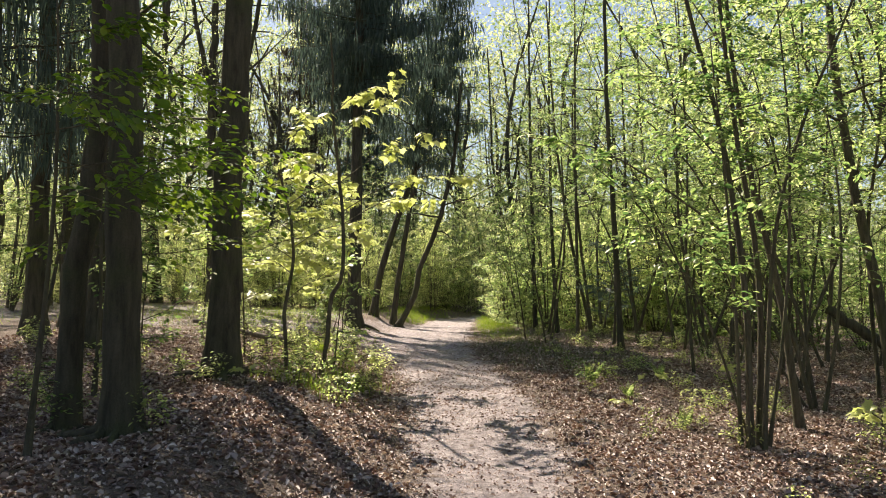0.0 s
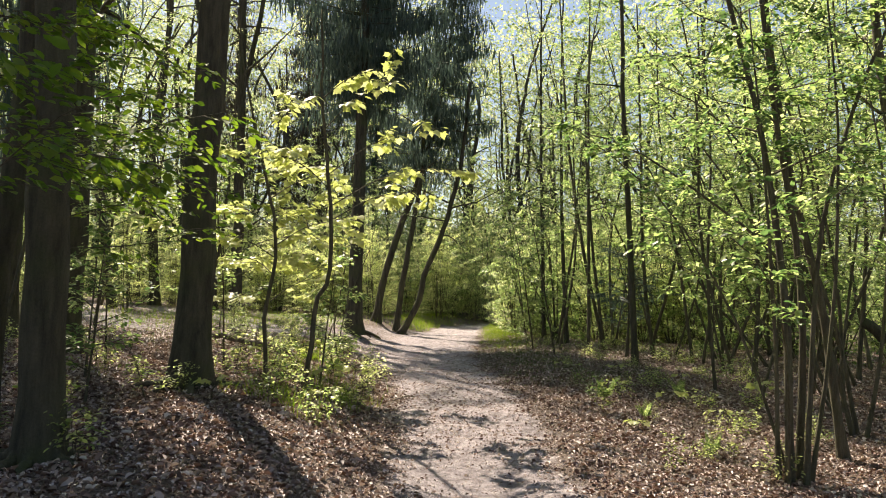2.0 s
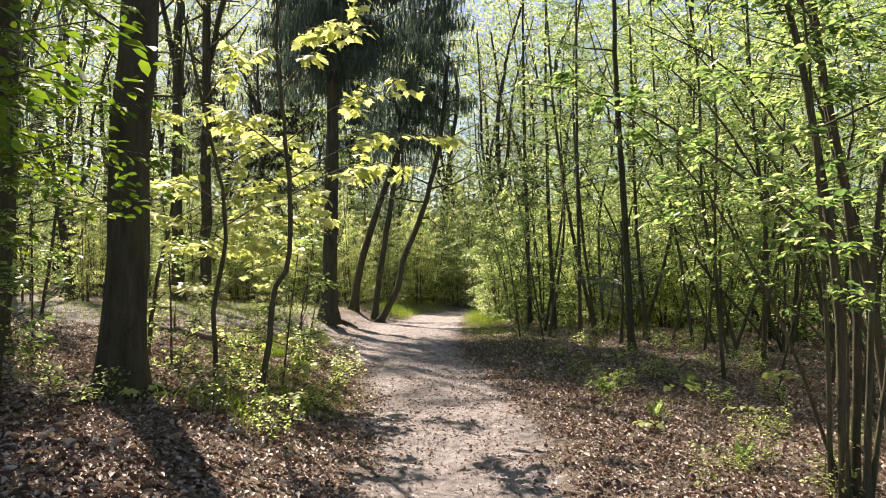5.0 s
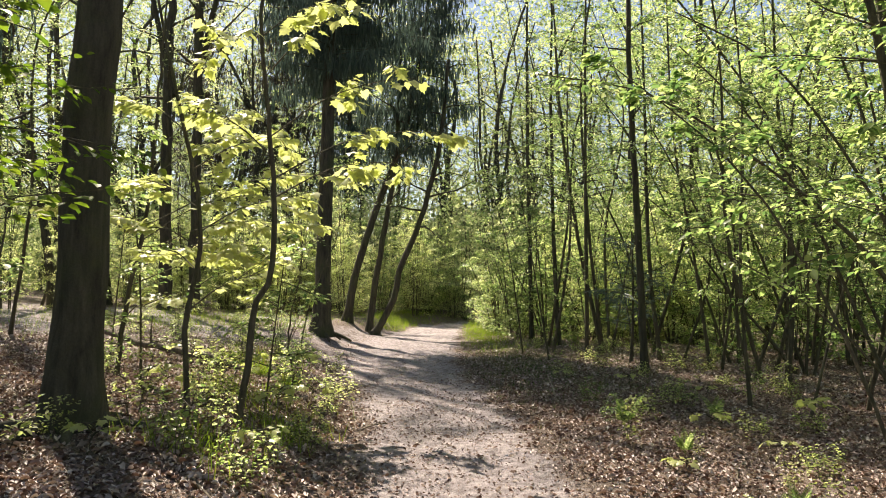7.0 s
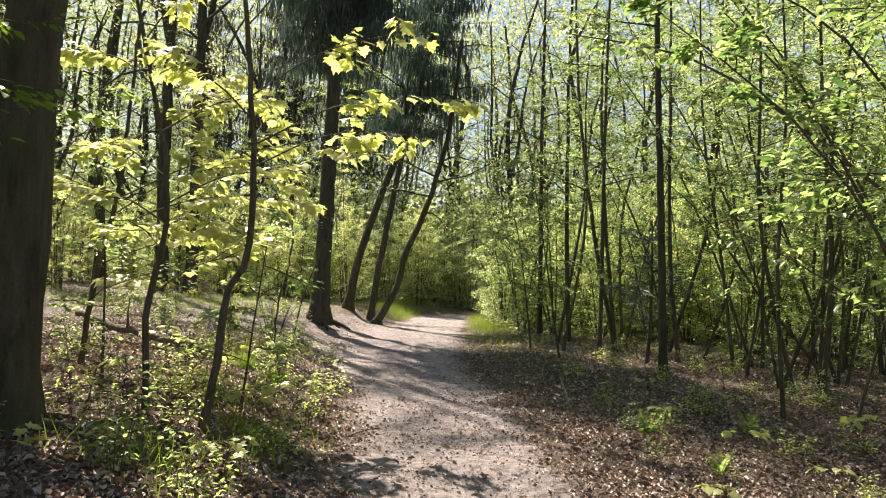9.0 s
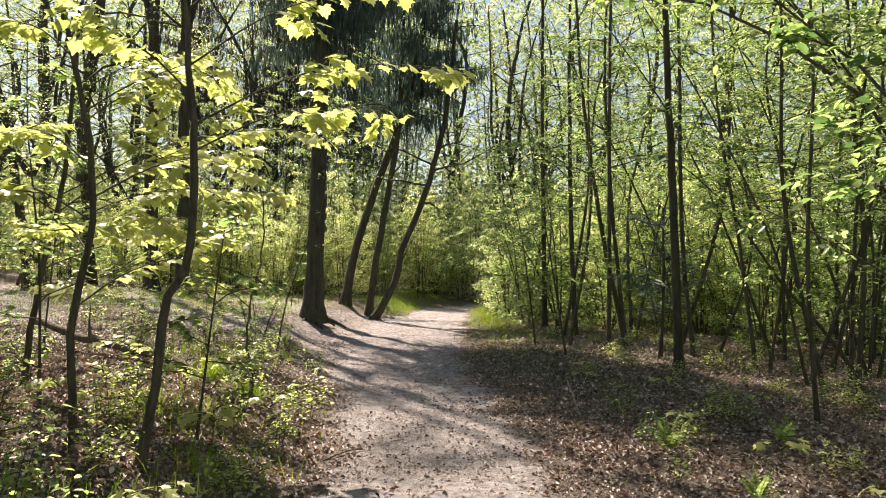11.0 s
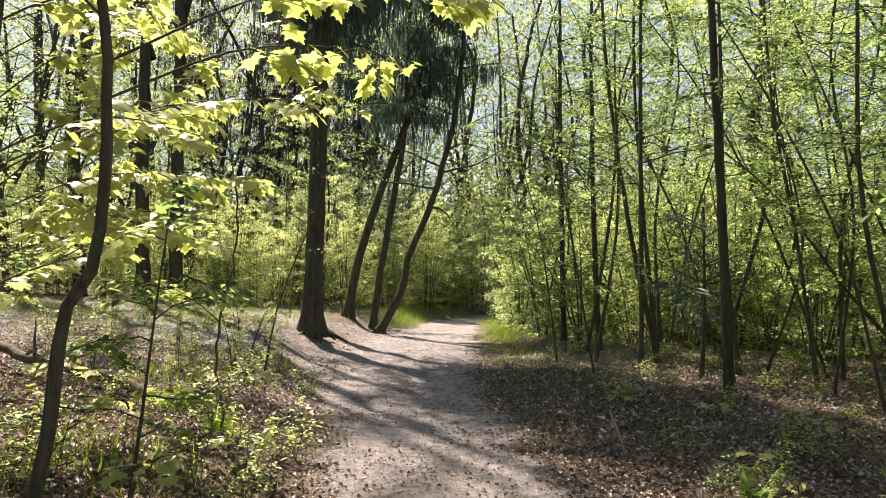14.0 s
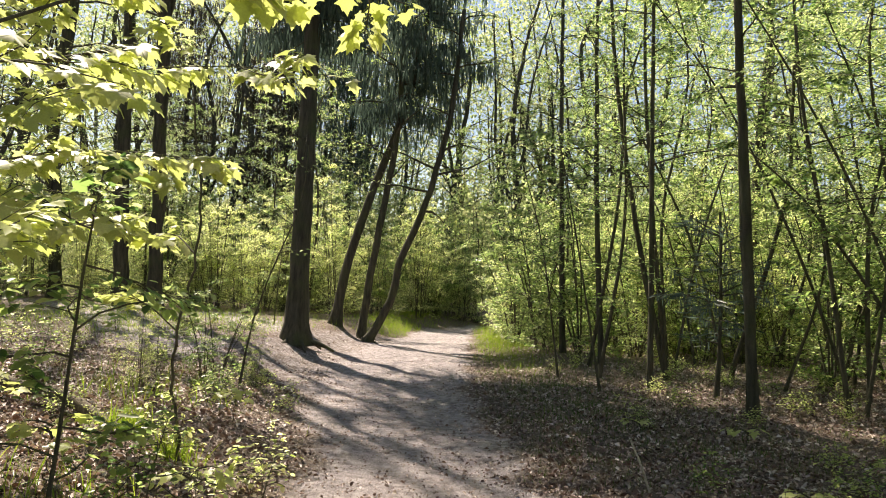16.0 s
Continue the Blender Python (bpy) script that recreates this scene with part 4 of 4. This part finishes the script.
for k, (x, y, hgt, size) in enumerate([(2.5, 11.37, 0.10, 0.085), (3.35, 13.1, 0.22, 0.10), (2.9, 14.6, 0.18, 0.09), (4.2, 15.7, 0.18, 0.075), (3.7, 11.9, 0.2, 0.09), (2.2, 17.2, 0.16, 0.08),
                                       (5.0, 13.9, 0.35, 0.11), (3.3, 16.9, 0.2, 0.09), (-1.75, 12.2, 0.35, 0.09), (-2.3, 13.1, 0.45, 0.10), (-1.6, 13.6, 0.3, 0.09), (-2.9, 11.9, 0.4, 0.09),
                                       (-1.45, 10.2, 0.3, 0.085), (-2.5, 9.3, 0.25, 0.08), (-3.4, 14.4, 0.5, 0.10), (-2.1, 16.4, 0.35, 0.09), (4.35, 8.0, 0.7, 0.11), (4.5, 8.25, 0.6, 0.10)]):
    little_maple(x, y, hgt, size, 650 + k, 3 if hgt < 0.25 else 5)

# ---------------------------------------------------------------- low boughs by the dark trunks, thin saplings on the bank
tree("sapling", "young beech with broad layers of deep green leaves", "sapling",
     [([(0, 0, 0), (0.1, 0, 1.2), (0.15, 0, 2.2), (0.1, 0, 3.6)], 0.022, 0.006, side(low=0.42, count=10, reach=2.1, rise=0.12, twigs=11, per=12, size=0.08, fan=(0.0, 0.6)))],
     LEAF_DARK, LEAF_OVAL, BARK_YOUNG, "bank saplings", sides=8, seed=95, at=(-3.0, 5.5), near=True)
tree("sapling", "young beech with layered green leaves near the trunk", "sapling",
     [([(0, 0, 0), (0.05, 0, 1.2), (0.0, 0, 2.4), (0.1, 0, 4.4)], 0.024, 0.006, side(low=0.34, count=20, reach=1.9, rise=0.1, twigs=10, per=11, size=0.085, fan=(-0.2, 1.1)))],
     LEAF_DARK, LEAF_OVAL, BARK_YOUNG, "bank saplings", sides=8, seed=96, at=(-3.8, 8.2), near=True)
for k, (x, y, hgt, ln) in enumerate([(-3.4, 12.6, 3.4, -0.2), (-4.6, 10.8, 3.0, 0.1), (-3.7, 9.0, 1.8, 0.1), (-5.0, 12.2, 4.2, -0.2), (-1.9, 12.3, 2.0, 0.15),
                                   (-5.3, 16.2, 3.5, 0.2), (-4.9, 30.5, 4.0, 0.2)]):
    tree("sapling", "thin young sapling with small bright leaves", "sapling",
         [([(0, 0, 0), (ln * 0.4, 0.05, hgt * 0.4), (ln, 0, hgt * 0.75), (ln * 1.3, 0.05, hgt)], 0.014, 0.004, side(low=0.2, count=12, reach=0.8, twigs=6, per=8, size=0.075))],
         LEAF_BEECH, LEAF_OVAL, BARK_YOUNG, "bank saplings", sides=7, seed=700 + k, at=(x, y), near=True)
tree("sapling", "nearly bare thin sapling leaning by the path edge", "sapling",
     [([(0, 0, 0), (0.15, 0, 0.95), (0.43, 0, 1.8), (0.74, 0, 2.6), (0.8, 0, 3.4)], 0.016, 0.005, side(low=0.5, count=5, reach=0.5, twigs=3, per=3, size=0.06))],
     LEAF_BEECH, LEAF_OVAL, BARK_YOUNG, "bank saplings", sides=7, seed=720, at=(-2.77, 19.1), near=True)


# ---------------------------------------------------------------- dead wood
def dead(name, label, category, line, r0, r1, mat, seed, stubs=()):
    rng = np.random.default_rng(seed)
    top = tagged(new(name), label, category)
    c = curve(line, 22)
    c[1:-1] += rng.normal(size=(20, 3)) * r0 * 0.25
    base = c[-1].copy()
    top.location = base
    b = Build()
    tube(b, c - base, np.linspace(r0, r1, 22), 9, 0.06, rng)
    part("stem", b, mat, top)
    for f, way, ln in stubs:
        q, _ = along(c - base, f)
        b = Build()
        tube(b, wander(rng, q, way, ln, 4, 0.15), np.linspace(r1 * 0.4, 0.004, 5), 5)
        part("side_branch", b, mat, top)
    return top


dead("fallen_branch", "bent brown branch propped low across the undergrowth", "branch",
     [(-5.6, 16.6, 0.85), (-4.6, 16.0, 0.70), (-3.9, 15.7, 0.60), (-3.3, 15.45, 0.52), (-2.85, 15.2, 0.36), (-2.6, 15.1, 0.08)], 0.05, 0.062, BARK_DEAD, 801,
     [(0.35, (0.2, -0.4, 0.8), 0.5), (0.6, (-0.3, 0.4, 0.7), 0.35)])
dead("fallen_log", "dark leaning dead trunk among the saplings", "log", [(6.8, 14.2, 1.3), (7.6, 14.1, 0.75), (8.3, 14.0, 0.3), (8.9, 13.9, -0.1)], 0.09, 0.11, BARK_OLD, 802)
dead("stick", "pale broken stick standing out of the litter", "stick", [(1.66, 15.2, 0.42), (1.72, 15.1, 0.25), (1.80, 15.0, -0.02)], 0.008, 0.012, BARK_PALE, 803)
for k, (x, y, a, ln) in enumerate([(2.2, 7.9, 0.4, 0.7), (-1.2, 8.4, 2.2, 0.8), (2.8, 10.8, 1.2, 0.9), (-0.9, 12.8, 0.9, 0.5), (3.4, 14.4, 2.6, 1.1), (-1.9, 8.0, 0.2, 0.6), (1.9, 17.0, 0.7, 0.6), (-2.2, 17.3, 2.9, 0.7)]):
    p = [(x + math.cos(a) * ln * f, y + math.sin(a) * ln * f, at_ground(x + math.cos(a) * ln * f, y + math.sin(a) * ln * f) + 0.02) for f in (0, 0.33, 0.66, 1)]
    dead("stick", "thin grey-brown twig lying on the litter", "stick", p, 0.006, 0.011, BARK_DEAD, 810 + k, [(0.5, (0.3, 0.5, 0.15), 0.2)])


# ---------------------------------------------------------------- ferns, seedlings, grass
def fern(seed):
    rng = np.random.default_rng(seed)
    top = tagged(new("fern"), "small bright green fern with feathery fronds", "fern", "ferns")
    for k in range(5):
        a = k * 1.3 + rng.normal() * 0.2
        ln = wander(rng, (0, 0, 0.03), (math.cos(a) * 0.35, math.sin(a) * 0.35, 1.0), rng.uniform(0.28, 0.48), 8, 0.05, -0.10)
        b = Build()
        tube(b, ln, np.linspace(0.004, 0.0015, 9), 3)
        P, D, N, S = [], [], [], []
        for g in np.linspace(0.2, 0.98, 17):
            q, bt = along(ln, g)
            for sg in (-1, 1):
                sd = unit(np.cross(bt, (math.cos(a), math.sin(a), 0.6))) * sg
                P.append(q)
                D.append(sd + bt * 0.5)
                N.append(np.cross(bt, sd * sg))
                S.append(0.11 * (1 - g) ** 0.7 + 0.015)
        leaves(b, P, D, N, S, (LEAF_OVAL[0] * np.array([0.38, 1, 1]), LEAF_OVAL[1], None))
        part("frond", b, LEAF_BEECH, top)
    return top


FERN = fern(901)
FERN.matrix_basis = pose(2.36, 13.3, at_ground(2.36, 13.3))
for x, y, s in [(2.95, 9.9, 0.7), (2.7, 12.0, 0.7), (3.6, 13.6, 0.8)]:
    plant(FERN, x, y, x * 77, s, sink=0.0)

SEED = []
for k in range(6):
    r = np.random.default_rng(910 + k)
    stems = []
    for s in range(3 + k % 3):
        a, h = r.uniform(0, 6.28), r.uniform(0.25, 0.85)
        x, y = 0.22 * math.cos(a), 0.22 * math.sin(a)
        stems.append(([(x * 0.2, y * 0.2, 0), (x * 0.6, y * 0.6, h * 0.6), (x, y, h)], 0.004, 0.002,
                      dict(low=0.35, count=6, reach=0.2, rise=0.35, twigs=3, per=3, size=0.055, twig_len=0.5)))
    SEED.append(tree("seedling", "low green seedling growing out of the litter", "seedling", stems, (LEAF_MAPLE, LEAF_SPRING, LEAF_SPRING, LEAF_MAPLE, LEAF_BEECH, LEAF_SPRING)[k], LEAF_OVAL, BARK_YOUNG,
                     "seedlings", flare=0.0, sides=4, seed=920 + k, at=(-3.6 + 0.45 * k, 8.0 + 1.3 * k), crown_name="foliage"))
scatter(SEED, [(-3.4, -1.2, 8.5, 13, 8), (-5, -1.8, 13, 20, 12), (-8, -4, 9, 20, 9), (-10, -4, 24, 32, 8)], 61, (0.5, 1.0), 6.0, 0.25, 0.15)
scatter(SEED[3:], [(1.8, 5, 9, 14, 12), (1.8, 6, 14, 20, 30), (1.8, 7, 20, 30, 34)], 62, (0.35, 0.8), 6.0, 0.15, 0.15)
scatter(SEED, [(-6, -2.4, 4.5, 9, 10), (2.0, 5, 5, 9, 8)], 63, (0.5, 0.9), 6.0, 0.3, 0.3)
for kind, x, y, turn, size in [(BUSH[2], -3.0, 18.3, 40, 0.36), (GOLD[1], -3.5, 17.5, 10, 0.26), (GOLD[3], -2.7, 19.6, 80, 0.24), (GOLD[0], -5.6, 20.2, 0, 0.22), (BUSH[0], -6.8, 24.5, 50, 0.3)]:
    plant(kind, x, y, turn, size)
scatter(BUSH, [(-4.2, -3.0, 17.5, 20.5, 1), (1.9, 3.4, 27.5, 35, 9)], 64, (0.28, 0.5), 4.0, 0.3, 0.5)


def grass(name, label, mat, patches, seed, tall, wide):
    rng = np.random.default_rng(seed)
    P, D, N, S = [], [], [], []
    for x, y, rx, ry, n in patches:
        px, py = x + rng.normal(size=n) * rx, y + rng.normal(size=n) * ry
        keep = (trodden(px, py) < 0.35) | ((px < -4) & (trodden(px, py) < 0.8))
        px, py = px[keep], py[keep]
        P.append(np.stack([px, py, lie(px, py) - 0.01], -1))
    P = np.concatenate(P)
    n = len(P)
    b = Build()
    shape = (LEAF_BLADE[0] * np.array([wide, 1, 1]), LEAF_BLADE[1], LEAF_BLADE[2])
    leaves(b, P, rng.normal(size=(n, 3)) * 0.35 + np.array([0, 0, 1]), rng.normal(size=(n, 3)), rng.uniform(0.4, 1.2, n) * tall, shape)
    tagged(new(name, b.mesh(name, mat)), label, "grass", kind="stuff")


grass("grass", "fresh green grass tufts on the bank", GRASS,
      [(-2.62, 15.05, 0.10, 0.10, 260), (-2.05, 14.7, 0.10, 0.08, 160), (-1.5, 11.5, 0.2, 0.4, 300), (-1.9, 10.0, 0.3, 0.3, 300), (-2.2, 12.8, 0.4, 0.5, 400), (-3.2, 17.0, 0.5, 0.7, 300),
       (-1.9, 36.0, 0.7, 2.2, 3600), (-1.2, 40.5, 0.9, 2.0, 3000), (1.6, 35.0, 0.4, 4.0, 2500), (1.5, 28.5, 0.4, 2.5, 1200), (-6.5, 29.0, 2.0, 3.0, 2500), (-9.0, 26.0, 2.5, 4.0, 2500),
       (6.0, 29.0, 2.5, 2.5, 1800)], 951, 0.24, 0.035)
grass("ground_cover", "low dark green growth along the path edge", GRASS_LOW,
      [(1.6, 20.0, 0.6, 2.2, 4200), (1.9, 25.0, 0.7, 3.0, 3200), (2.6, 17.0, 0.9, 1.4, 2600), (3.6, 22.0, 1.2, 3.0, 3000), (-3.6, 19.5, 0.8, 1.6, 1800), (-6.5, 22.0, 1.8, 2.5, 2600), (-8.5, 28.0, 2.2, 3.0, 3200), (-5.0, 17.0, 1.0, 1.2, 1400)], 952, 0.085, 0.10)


# ---------------------------------------------------------------- leaf litter
def litter():
    rng = np.random.default_rng(971)
    n = 400000
    y = -4.0 + rng.beta(2.2, 2.6, n) * 40
    x = rng.uniform(-1, 1, n) * (3.4 + 0.36 * np.maximum(y, 7)) + 0.2
    keep = rng.random(n) < (1 - 0.82 * smooth(trodden(x, y) * 1.25)) * (0.45 + 0.55 * smooth(0.5 + 0.6 * np.sin(x * 1.9 + 2 * np.sin(y * 0.8)) * np.sin(y * 1.3 + x)))
    keep &= rng.random(n) < np.where(y > 23, 0.55, 1.0)
    x, y = x[keep], y[keep]
    n = len(x)
    P = np.stack([x, y, lie(x, y) + rng.uniform(0.004, 0.022, n)], -1)
    D = rng.normal(size=(n, 3)) * np.array([1, 1, 0.30])
    N = rng.normal(size=(n, 3)) * 0.42 + np.array([0, 0, 1])
    size = 0.022 + 0.07 * rng.beta(1.1, 2.8, n) * (1 - 0.5 * trodden(x, y))
    order = np.argsort(y)
    P, D, N, size = P[order], D[order], N[order], size[order]
    h = int((y < 16.5).sum())
    b = Build()
    wide = LEAF_OVAL[0] * np.array([1.05, 1, 3.2])
    leaves(b, P[:h], D[:h], N[:h], size[:h], (wide, LEAF_OVAL[1], None))
    leaves(b, P[h:], D[h:], N[h:], size[h:], (LEAF_KITE[0] * np.array([1.3, 1, 2.5]), None, LEAF_KITE[2]))
    # crumbs and shreds trodden into the path
    m = 12000
    cy = 5.0 + rng.beta(1.1, 1.8, m) * 22
    cx = path_mid(cy) + rng.normal(size=m) * path_half(cy) * 0.75
    C = np.stack([cx, cy, lie(cx, cy) + rng.uniform(0.002, 0.010, m)], -1)
    leaves(b, C, rng.normal(size=(m, 3)) * np.array([1, 1, 0.2]), rng.normal(size=(m, 3)) * 0.5 + np.array([0, 0, 1]), rng.uniform(0.008, 0.022, m), LEAF_KITE, 2.0)
    tagged(new("leaf_litter", b.mesh("leaf_litter", LITTER)), "dry brown and grey fallen leaves covering the ground", "leaf litter", kind="stuff")


litter()
